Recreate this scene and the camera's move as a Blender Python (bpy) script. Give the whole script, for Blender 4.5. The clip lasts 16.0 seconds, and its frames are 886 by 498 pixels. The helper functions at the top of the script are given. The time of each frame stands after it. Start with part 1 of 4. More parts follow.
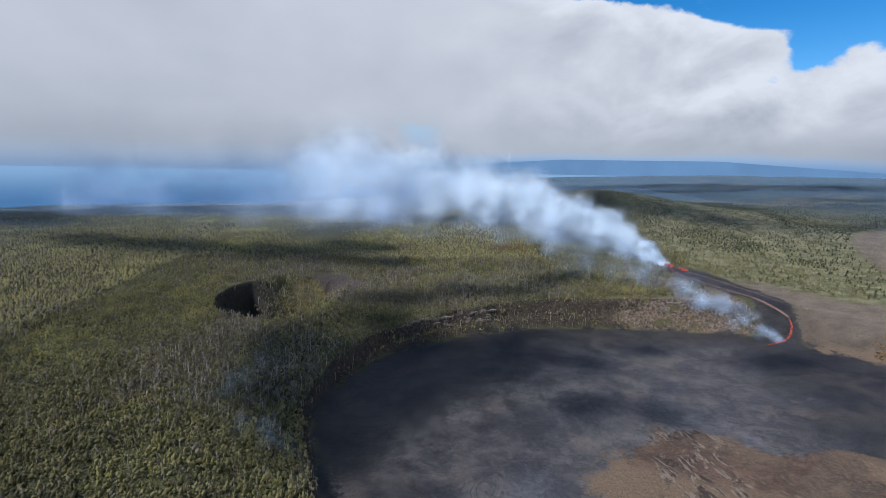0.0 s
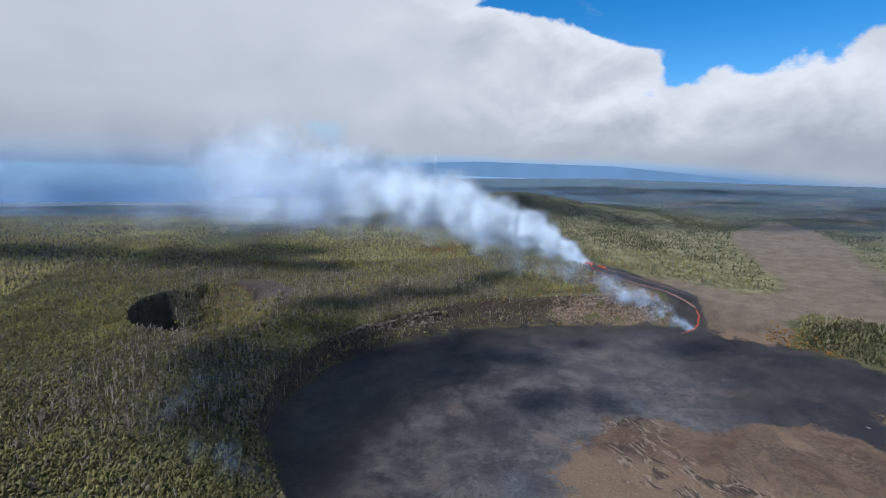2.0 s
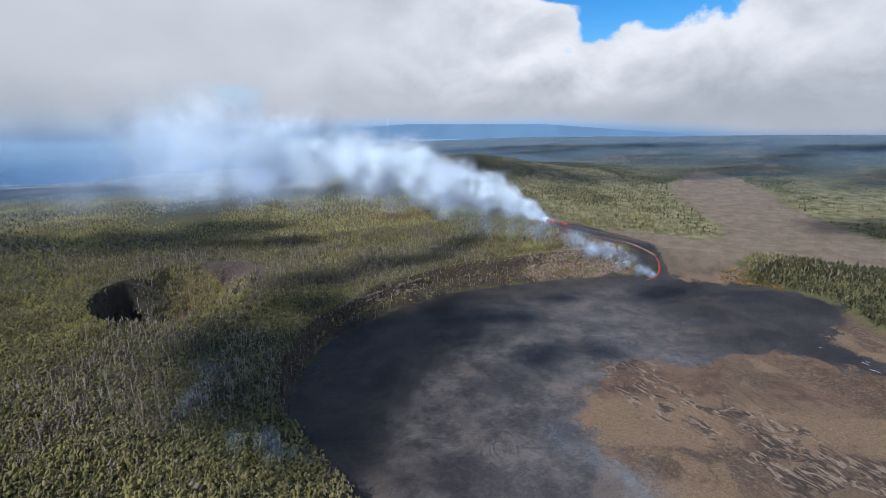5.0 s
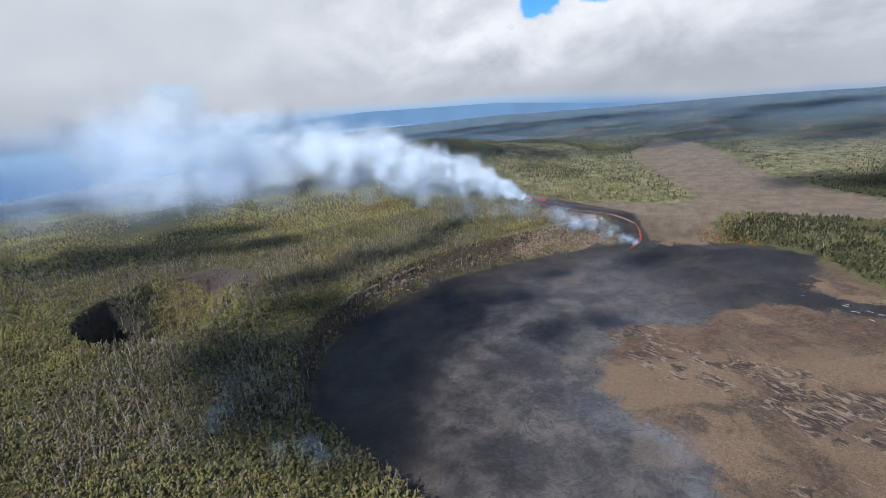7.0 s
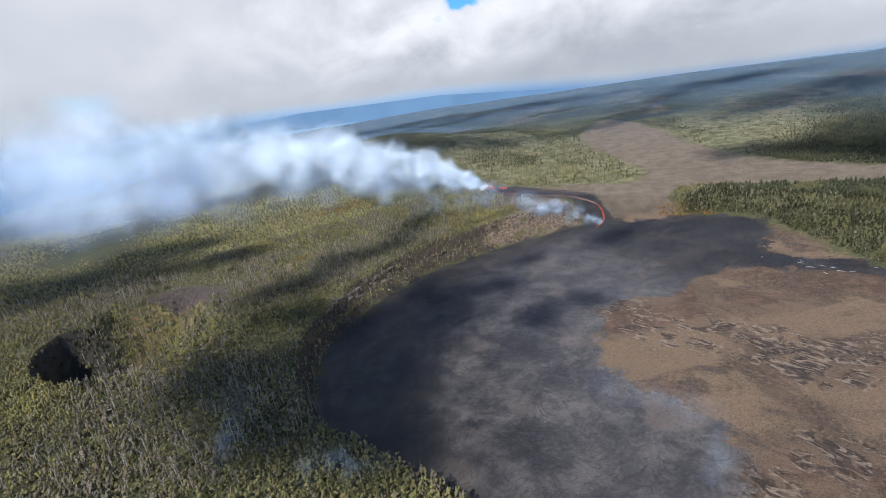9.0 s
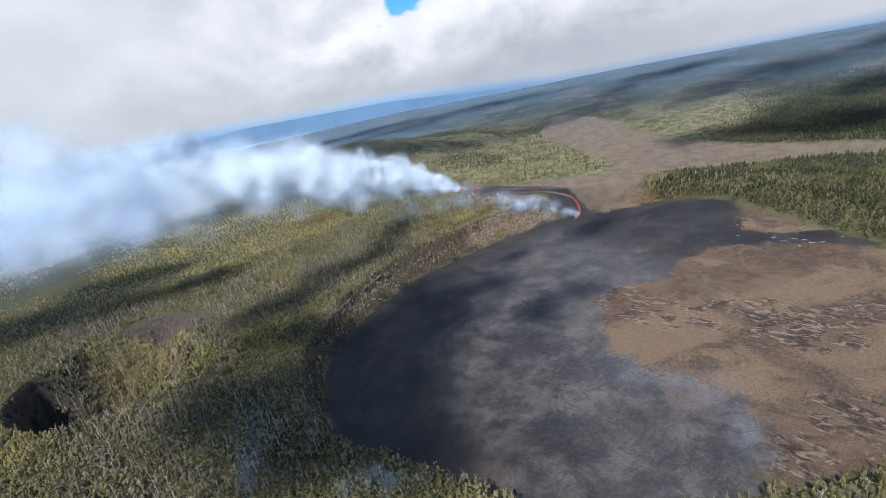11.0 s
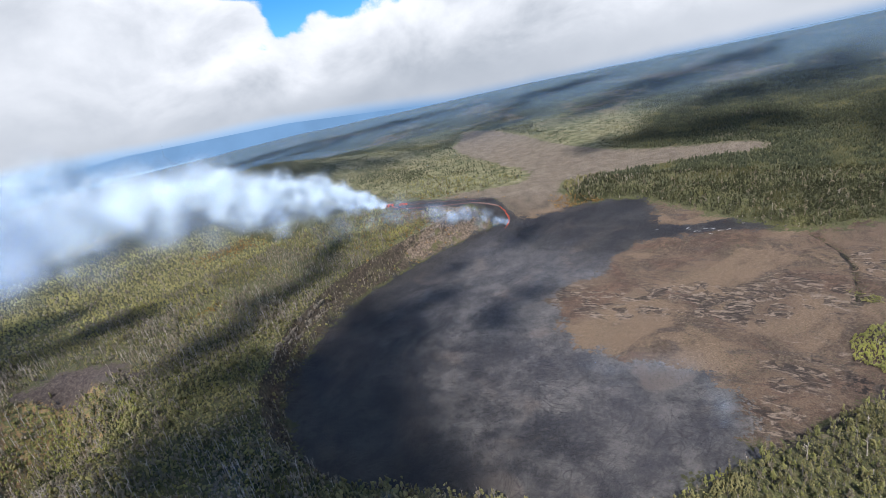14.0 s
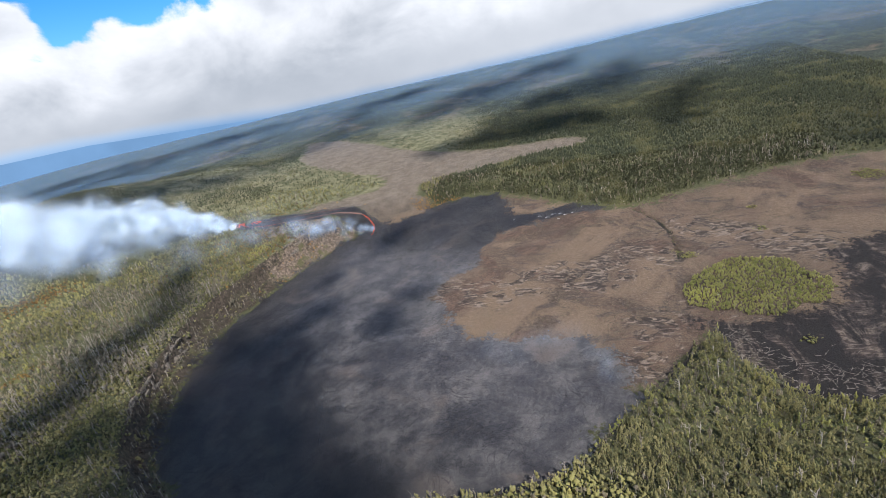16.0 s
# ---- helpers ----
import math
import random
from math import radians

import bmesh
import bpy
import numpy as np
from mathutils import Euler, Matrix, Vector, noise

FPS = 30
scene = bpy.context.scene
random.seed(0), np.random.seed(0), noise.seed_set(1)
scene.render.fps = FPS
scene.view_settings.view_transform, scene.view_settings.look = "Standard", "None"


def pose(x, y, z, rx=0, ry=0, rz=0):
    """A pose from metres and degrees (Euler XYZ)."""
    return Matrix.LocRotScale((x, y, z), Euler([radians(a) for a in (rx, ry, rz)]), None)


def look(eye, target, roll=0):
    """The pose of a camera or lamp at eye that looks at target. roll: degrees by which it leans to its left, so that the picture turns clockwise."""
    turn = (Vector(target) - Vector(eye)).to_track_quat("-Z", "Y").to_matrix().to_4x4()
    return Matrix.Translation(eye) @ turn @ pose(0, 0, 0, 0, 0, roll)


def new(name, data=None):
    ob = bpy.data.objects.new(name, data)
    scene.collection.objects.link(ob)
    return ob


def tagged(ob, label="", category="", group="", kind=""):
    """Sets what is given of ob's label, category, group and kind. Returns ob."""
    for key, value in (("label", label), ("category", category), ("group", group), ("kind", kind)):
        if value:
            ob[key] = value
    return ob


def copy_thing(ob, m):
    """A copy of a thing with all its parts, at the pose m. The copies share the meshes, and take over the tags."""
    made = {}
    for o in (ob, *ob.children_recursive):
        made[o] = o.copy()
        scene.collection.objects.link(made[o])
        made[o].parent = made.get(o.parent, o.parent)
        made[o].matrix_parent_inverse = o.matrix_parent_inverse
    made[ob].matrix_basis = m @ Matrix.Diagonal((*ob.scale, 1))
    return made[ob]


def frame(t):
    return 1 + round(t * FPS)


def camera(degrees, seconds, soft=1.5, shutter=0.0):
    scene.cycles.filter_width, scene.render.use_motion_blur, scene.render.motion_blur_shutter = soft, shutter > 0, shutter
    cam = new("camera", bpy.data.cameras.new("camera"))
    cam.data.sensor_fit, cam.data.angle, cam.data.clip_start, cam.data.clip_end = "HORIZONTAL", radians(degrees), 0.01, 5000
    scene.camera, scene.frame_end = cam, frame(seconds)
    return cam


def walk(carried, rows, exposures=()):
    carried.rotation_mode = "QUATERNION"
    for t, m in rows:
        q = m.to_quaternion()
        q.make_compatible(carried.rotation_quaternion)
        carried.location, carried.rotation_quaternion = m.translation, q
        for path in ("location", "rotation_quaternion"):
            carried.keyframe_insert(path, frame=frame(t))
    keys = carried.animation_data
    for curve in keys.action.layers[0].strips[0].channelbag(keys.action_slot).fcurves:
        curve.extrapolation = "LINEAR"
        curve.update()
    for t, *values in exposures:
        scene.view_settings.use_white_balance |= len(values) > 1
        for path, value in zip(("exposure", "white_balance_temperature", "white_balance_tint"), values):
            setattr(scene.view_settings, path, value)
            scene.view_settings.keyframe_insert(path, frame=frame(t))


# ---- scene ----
# ---- camera: one flight round the crater, metres and degrees ----
cam = camera(87.01, 16.0, 0.9)
FLIGHT = [
    (0, 0, 0, 276.28, 80.547, -0.997, 0.166),
    (0.5, -14.26, 2.29, 277.23, 81.456, 0.082, -2.741),
    (1, -28.52, 4.63, 278.11, 82.671, 1.123, -6.82),
    (1.5, -42.75, 7.16, 278.83, 81.789, -0.09, -9.182),
    (2, -56.9, 9.96, 279.32, 80.82, -1.929, -10.916),
    (2.5, -70.89, 13.06, 279.6, 80.838, -1.937, -11.033),
    (3, -84.67, 16.38, 279.78, 79.892, -2.107, -12.606),
    (3.5, -98.22, 19.85, 279.99, 79.174, -1.81, -14.267),
    (4, -111.49, 23.51, 280.4, 78.258, -1.168, -16.024),
    (4.5, -124.41, 27.5, 281.11, 77.371, -0.452, -17.792),
    (5, -136.93, 32.11, 282.14, 76.532, 0.279, -19.657),
    (7.5, -197.25, 58.85, 288.86, 74.273, 5.402, -26.956),
    (8, -208.47, 65.04, 290.22, 74.144, 7.11, -28.264),
    (8.5, -218.78, 72.05, 291.57, 73.628, 7.171, -30.992),
    (11, -265.27, 111.49, 298, 72.548, 10.729, -39.233),
    (11.5, -273.58, 119.8, 298.87, 74.232, 9.869, -41.889),
    (12, -280.99, 128.45, 299.42, 73.362, 9.363, -43.585),
    (12.5, -287.64, 137.4, 299.86, 73.391, 9.935, -47.393),
    (13, -293.76, 146.6, 300.1, 74.199, 11.126, -49.326),
    (13.5, -299.38, 155.89, 300.12, 73.451, 10.738, -50.254),
    (14, -304.38, 165.14, 299.87, 72.353, 11.936, -51.884),
    (14.5, -308.67, 174.3, 299.28, 73.129, 11.685, -53.83),
    (15, -312.19, 183.44, 298.38, 71.647, 11.507, -59.626),
    (15.5, -315.14, 192.53, 297.28, 70.796, 12.357, -64.948),
    (16, -317.8, 201.57, 296.08, 69.425, 12.849, -71.723),
]
walk(cam, [(t, pose(x, y, z, rx, ry, rz)) for t, x, y, z, rx, ry, rz in FLIGHT], [(0, -0.1, 5950, 10), (2.5, -0.03, 5950, 10), (5, 0.05, 6150, 10), (8.5, 0.2, 6250, 10), (16, 0.36, 6250, 10)])
scene.cycles.transparent_max_bounces = 160

# ---- sun, sky and cloud deck ----
SUN_BEARING, SUN_UP = -126.0, 47.0          # degrees, bearing clockwise from +y
SUN_DIR = Vector((math.sin(radians(SUN_BEARING)) * math.cos(radians(SUN_UP)), math.cos(radians(SUN_BEARING)) * math.cos(radians(SUN_UP)), math.sin(radians(SUN_UP))))
sun_data = bpy.data.lights.new("sun", "SUN")
sun_data.energy, sun_data.angle, sun_data.color = 5.0, radians(1.3), (1.0, 0.965, 0.92)
sun = new("sun", sun_data)
sun.matrix_world = look((0, 0, 800), Vector((0, 0, 800)) - SUN_DIR)


class Nodes:
    """A small builder of node trees."""

    def __init__(self, tree):
        self.tree = tree
        tree.nodes.clear()

    def add(self, kind, ins=None, **props):
        node = self.tree.nodes.new(kind)
        for key, value in props.items():
            setattr(node, key, value)
        for key, value in (ins or {}).items():
            if isinstance(value, bpy.types.NodeSocket):
                self.tree.links.new(value, node.inputs[key])
            else:
                node.inputs[key].default_value = value
        return node

    def math(self, op, a, b=0.0, c=0.0, clamp=False):
        return self.add("ShaderNodeMath", {0: a, 1: b, 2: c}, operation=op, use_clamp=clamp).outputs[0]

    def ramp(self, value, lo, hi, a=0.0, b=1.0, smooth=True):
        return self.add("ShaderNodeMapRange", {0: value, 1: lo, 2: hi, 3: a, 4: b}, interpolation_type="SMOOTHSTEP" if smooth else "LINEAR").outputs[0]

    def noise(self, scale, detail=4.0, rough=0.55, vector=None, distort=0.0, colour=False):
        ins = {"Scale": scale, "Detail": detail, "Roughness": rough, "Distortion": distort}
        if vector is not None:
            ins["Vector"] = vector
        node = self.add("ShaderNodeTexNoise", ins)
        return node.outputs["Color" if colour else "Fac"]

    def mix(self, fac, a, b):
        node = self.add("ShaderNodeMix", data_type="RGBA")
        for k, v in ((0, fac), (6, a), (7, b)):
            if isinstance(v, bpy.types.NodeSocket):
                self.tree.links.new(v, node.inputs[k])
            else:
                node.inputs[k].default_value = (*v, 1) if k else v
        return node.outputs[2]

    def attr(self, name, out="Fac"):
        return self.add("ShaderNodeAttribute", attribute_name=name).outputs[out]

    def position(self):
        return self.add("ShaderNodeNewGeometry").outputs["Position"]


def build_world():
    world = bpy.data.worlds.new("sky")
    scene.world = world
    world.use_nodes = True
    n = Nodes(world.node_tree)
    direction = n.add("ShaderNodeTexCoord").outputs["Generated"]
    part = n.add("ShaderNodeSeparateXYZ", {0: direction})
    x, y, z = part.outputs
    up = n.math("MULTIPLY", n.math("ARCSINE", z), 57.3)
    bearing = n.math("MULTIPLY", n.math("ARCTAN2", x, y), 57.3)
    sky = n.add("ShaderNodeTexSky", sky_type="NISHITA", sun_disc=False, sun_elevation=radians(SUN_UP), sun_rotation=radians(SUN_BEARING % 360),
                altitude=900.0, air_density=1.0, dust_density=0.3, ozone_density=2.0)
    blue = n.add("ShaderNodeHueSaturation", {"Saturation": 1.45, "Value": 1.15, "Color": sky.outputs[0]}).outputs[0]
    flat = n.add("ShaderNodeMapping", {0: direction, 3: (1.0, 1.0, 1.5)}).outputs[0]
    lumps = n.noise(6.0, 7.0, 0.55, flat, 0.3)
    lumps_sunward = n.noise(6.0, 7.0, 0.55, n.add("ShaderNodeVectorMath", {0: flat, 1: (-0.025, -0.01, 0.06)}, operation="ADD").outputs[0], 0.3)
    soft = n.noise(1.7, 3.0, 0.5, flat)
    # the deck is brighter where it is thin and where a lump faces the sun
    relief = n.math("MULTIPLY", n.math("SUBTRACT", lumps, lumps_sunward), 1.9)
    relief = n.math("MULTIPLY", relief, n.math("MULTIPLY", n.ramp(bearing, -5.0, 30.0, 0.10, 0.8), n.ramp(up, 1.5, 6.0, 0.15, 1.0)))
    wobble = n.math("MULTIPLY", n.math("SUBTRACT", lumps, 0.5), 16.0)
    base = n.ramp(n.math("ADD", up, n.math("MULTIPLY", wobble, 0.05)), n.math("SUBTRACT", n.ramp(bearing, -20.0, 15.0, -1.6, 1.3), n.ramp(bearing, 30.0, 62.0, 0.0, 2.2)), n.math("SUBTRACT", n.ramp(bearing, -20.0, 15.0, 3.4, 2.6), n.ramp(bearing, 30.0, 62.0, 0.0, 1.7)))
    b2 = n.math("ADD", bearing, n.math("MULTIPLY", wobble, 1.2))
    u2 = n.math("ADD", n.math("SUBTRACT", up, n.ramp(bearing, 33.0, 60.0, 0.0, 5.5, False)), n.math("MULTIPLY", wobble, 0.55))
    left_edge = n.math("SUBTRACT", b2, n.ramp(up, 13.5, 18.5, 34.5, 15.0, False))
    hole = n.math("MULTIPLY", n.ramp(left_edge, -0.8, 1.2), n.math("MULTIPLY", n.ramp(u2, 9.0, 9.8), n.ramp(b2, 80.0, 60.0)))
    # cumulus sides towards the opening stand in the sun
    rim_light = n.math("MAXIMUM", n.math("MULTIPLY", n.ramp(left_edge, -11.0, -1.0), n.ramp(up, 6.0, 9.5)), n.math("MULTIPLY", n.ramp(bearing, 26.0, 36.0), n.ramp(u2, 3.5, 8.5)))
    shade = n.math("ADD", n.math("ADD", n.ramp(soft, 0.3, 0.7, 0.05, 0.42), n.math("MULTIPLY", n.ramp(up, 2.0, 7.0), n.ramp(bearing, -10.0, 26.0, 0.18, 0.34))), n.math("ADD", relief, n.math("MULTIPLY", rim_light, 0.30)))
    cloud = n.mix(n.ramp(shade, 0.0, 1.05, 0.0, 1.0, False), (0.38, 0.41, 0.46), (0.82, 0.83, 0.865))
    wisps = n.ramp(n.noise(3.0, 7.0, 0.65, direction, 1.2), 0.55, 0.8, 0.0, 0.4)
    gap = n.math("MULTIPLY", hole, n.math("SUBTRACT", 1.0, wisps))
    small_gap = n.math("MULTIPLY", n.ramp(n.math("ABSOLUTE", n.math("SUBTRACT", bearing, -3.0)), 3.5, 0.5), n.ramp(n.math("ABSOLUTE", n.math("SUBTRACT", u2, 4.0)), 1.8, 0.4, 0.0, 0.55))
    gap = n.math("MAXIMUM", gap, small_gap)
    # overhead and to the south the deck breaks up into scattered clouds
    broken = n.ramp(n.noise(3.2, 6.0, 0.6, direction), 0.50, 0.60)
    open_sky = n.math("MAXIMUM", n.ramp(up, 24.0, 36.0), n.ramp(n.math("ABSOLUTE", n.math("SUBTRACT", bearing, 30.0)), 95.0, 120.0))
    kept = n.math("SUBTRACT", 1.0, n.math("MULTIPLY", open_sky, n.math("SUBTRACT", 1.0, broken)))
    cover = n.math("MULTIPLY", n.math("MULTIPLY", base, kept), n.math("SUBTRACT", 1.0, gap))
    air = n.mix(n.ramp(up, 0.0, 2.6), (0.20, 0.33, 0.53), (0.38, 0.54, 0.76))
    sky_light = n.add("ShaderNodeBackground", {"Color": blue, "Strength": 0.12})
    low_air = n.add("ShaderNodeBackground", {"Color": air, "Strength": 1.0})
    clear = n.add("ShaderNodeMixShader", {0: n.ramp(up, 3.0, 7.0), 1: low_air.outputs[0], 2: sky_light.outputs[0]})
    deck = n.add("ShaderNodeBackground", {"Color": cloud, "Strength": 1.0})
    both = n.add("ShaderNodeMixShader", {0: cover, 1: clear.outputs[0], 2: deck.outputs[0]})
    n.add("ShaderNodeOutputWorld", {"Surface": both.outputs[0]})


build_world()


# ---- plan of the land, in metres ----
def value_noise(x, y, size, seed=0):
    """Smooth noise in -1..1 on the plane."""
    u, v = np.asarray(x, float) / size + 1000.3 + seed * 17.7, np.asarray(y, float) / size + 1000.7 + seed * 9.1
    i, j = np.floor(u).astype(np.int64), np.floor(v).astype(np.int64)
    a, b = u - i, v - j
    a, b = a * a * (3 - 2 * a), b * b * (3 - 2 * b)

    def knot(p, q):
        h = (p * 374761393 + q * 668265263 + seed * 974711) & 0x7FFFFFFF
        h = ((h ^ (h >> 13)) * 1274126177) & 0x7FFFFFFF
        return ((h ^ (h >> 16)) & 0xFFFF) / 32767.5 - 1
    return (knot(i, j) * (1 - a) + knot(i + 1, j) * a) * (1 - b) + (knot(i, j + 1) * (1 - a) + knot(i + 1, j + 1) * a) * b


def fractal(x, y, size, seed=0, octaves=4):
    return sum(value_noise(x, y, size / 2 ** k, seed + k) / 2 ** k for k in range(octaves)) / 1.9


def smooth(v, lo, hi):
    s = np.clip((np.asarray(v, float) - lo) / (hi - lo), 0, 1)
    return s * s * (3 - 2 * s)


def rounded(points, times=2):
    """Corner-cutting of a closed outline."""
    p = np.array(points, float)
    for _ in range(times):
        q = np.roll(p, -1, axis=0)
        p = np.stack([0.75 * p + 0.25 * q, 0.25 * p + 0.75 * q], 1).reshape(-1, 2)
    return p


def outside(x, y, outline):
    """Signed distance to a closed outline, negative inside."""
    x, y = np.asarray(x, float), np.asarray(y, float)
    near, odd = np.full(x.shape, 1e9), np.zeros(x.shape, bool)
    for (ax, ay), (bx, by) in zip(outline, np.roll(outline, -1, axis=0)):
        ex, ey = bx - ax, by - ay
        s = np.clip(((x - ax) * ex + (y - ay) * ey) / (ex * ex + ey * ey + 1e-9), 0, 1)
        near = np.minimum(near, (x - ax - s * ex) ** 2 + (y - ay - s * ey) ** 2)
        odd ^= ((ay > y) != (by > y)) & (x < ex * (y - ay) / (ey + (1e-12 if abs(ey) < 1e-12 else 0)) + ax)
    return np.where(odd, -1, 1) * np.sqrt(near)


def along(x, y, line):
    """Distance to an open line."""
    x, y = np.asarray(x, float), np.asarray(y, float)
    near = np.full(x.shape, 1e9)
    for (ax, ay), (bx, by) in zip(line[:-1], line[1:]):
        ex, ey = bx - ax, by - ay
        s = np.clip(((x - ax) * ex + (y - ay) * ey) / (ex * ex + ey * ey), 0, 1)
        near = np.minimum(near, np.hypot(x - ax - s * ex, y - ay - s * ey))
    return near


CRACK = [(515, 190), (490, 172), (458, 154), (420, 142), (380, 141), (340, 138), (310, 142)]
SWIRL = [(254, 470), (246, 404), (272, 340), (282, 283), (276, 240), (318, 208), (345, 190), (326, 168)]
EAST_SWIRL = [(420, 110), (360, 40), (325, -20), (300, -70), (290, -150)]
EDGE_SWIRL = [(60, 190), (105, 200), (150, 185), (190, 165)]
CRATER = rounded([(-76, 287), (-100, 355), (-122, 425), (-141, 470), (-143, 520), (-133, 565), (-112, 610), (-88, 660), (-35, 708), (25, 748), (85, 776),
                  (175, 810), (290, 806), (400, 808), (500, 775), (553, 735), (580, 665), (640, 610), (680, 520), (660, 450), (567, 305), (510, 200), (551, 112),
                  (589, 19), (624, -71), (640, -300), (500, -600), (200, -600), (60, -200), (30, 20), (40, 85), (90, 116), (135, 120), (124, 140),
                  (70, 175), (34, 204), (-11, 232), (-55, 260)], 1)
NEW_LAVA = rounded([(-160, 300), (-170, 500), (-140, 640), (0, 790), (180, 850), (400, 840), (520, 790), (590, 690), (660, 620), (695, 510), (662, 452), (605, 430), (550, 414), (545, 371), (564, 300), (546, 226),
                    (526, 236), (521, 285), (503, 361), (465, 421), (404, 448), (340, 424), (292, 480), (244, 474), (203, 432), (163, 423), (135, 380), (130, 325), (132, 276),
                    (131, 246), (104, 226), (77, 216), (42, 196), (-20, 200)], 1)
LAVA_FIELD = rounded([(500, 1090), (545, 1050), (575, 1010), (588, 930), (606, 840), (622, 785), (596, 755), (575, 708), (550, 680), (520, 672), (512, 690), (538, 715), (556, 752), (560, 800), (540, 855), (516, 905), (496, 970)], 1)
BROWN_LAND = rounded([(545, 640), (560, 720), (600, 790), (595, 880), (600, 960), (650, 900), (720, 810), (790, 790), (870, 840), (960, 1000), (1120, 1300), (1350, 1400), (1500, 1500),
                      (1450, 1250), (1250, 960), (1090, 700), (1060, 420), (1070, 290), (970, 290), (900, 500), (820, 630), (750, 680), (690, 660), (640, 595), (590, 600)], 1)
PIT = rounded([(-424, 834), (-426, 902), (-398, 954), (-336, 972), (-268, 1012), (-205, 1006), (-172, 900), (-192, 788), (-215, 747), (-262, 720), (-312, 720), (-352, 732), (-392, 770)], 1)
SCAR = rounded([(-288, 995), (-240, 1018), (-180, 973), (-152, 878), (-176, 862), (-205, 926), (-245, 960)], 1)
THICKET = rounded([(246, 142), (200, 142), (168, 118), (164, 80), (180, 40), (205, 4), (248, 10), (290, 28), (306, 77), (274, 122)], 1)
DARK_FLOW = rounded([(150, 150), (158, 105), (160, 55), (200, -5), (330, -20), (380, -200), (60, -240), (20, 20), (45, 100), (110, 118)], 1)


def height(x, y):
    """The land's height above the crater floor."""
    x, y = np.asarray(x, float), np.asarray(y, float)
    r, b = np.hypot(x, y), np.degrees(np.arctan2(x, y))
    land = 22 + 0.06 * np.clip(y - 560, 0, 1100) + 0.03 * np.clip(x, 0, 1500)
    land -= 13 * smooth(y, 380, 220) * smooth(x, -160, -20)
    rim = np.interp(b, [-180, -20, -5, 5, 14, 30, 60, 80, 100, 180], [10, 10, 60, 205, 240, 278, 280, 250, 250, 60])
    far = smooth(r, 1300, 4350) ** 1.1
    land = land * (1 - far) + rim * far
    land += 105 * np.exp(-(((x - 520) / 365) ** 2 + ((y - 1680) / 225) ** 2)) + 34 * np.exp(-(((x - 930) / 270) ** 2 + ((y - 1450) / 200) ** 2))
    land += fractal(x, y, 260, 3) * (2.5 + 6 * smooth(r, 1200, 3500)) + fractal(x, y, 40, 7, 3) * 1.2
    floor = 0.10 * np.clip(x - 430, 0, 420) + fractal(x, y, 34, 11, 4) * 0.2
    d = outside(x, y, CRATER) + fractal(x, y, 45, 5, 3) * 6
    wide = 12 + 13 * smooth(y, 520, 620) + 10 * smooth(y, 690, 790) + 50 * smooth(x, 430, 600)
    cliff = smooth(x, 480, 400) * smooth(y, 560, 640)
    rise = smooth(d / wide, 0.0, 1.0) * (1 - cliff) + cliff * (0.42 * smooth(d / wide, 0.0, 0.7) + 0.58 * smooth(d / wide, 0.66, 0.92))
    h = floor + (land - floor) * rise - 2.5 * smooth(along(x, y, CRACK) + fractal(x, y, 14, 77, 2) * 4, 6, 1)
    # low shelf where the fresh flow came in
    h += 2.0 * smooth(-outside(x, y, LAVA_FIELD), -4, 8)
    p = -outside(x, y, PIT) - fractal(x, y, 30, 9, 3) * 5
    h -= 92 * (1 - 0.35 * smooth(x, -340, -230)) * smooth(p / (14 + 82 * smooth(x, -405, -340)), 0, 1)
    # ribs and gullies down the pit's slope and the crater cliff
    h += smooth(p, 4, 22) * smooth(x, -400, -330) * (8 * fractal(x, y, 34, 101, 3) + 4 * np.abs(value_noise(x + 0.6 * y, 0 * y, 22, 103)))
    h += 5.5 * rise * (1 - rise) * cliff * value_noise(x, 0.3 * y, 15, 105) * 4 * 0.6
    return h


# ---- materials ----
def material(name, build):
    mat = bpy.data.materials.new(name)
    mat.use_nodes = True
    build(Nodes(mat.node_tree))
    return mat


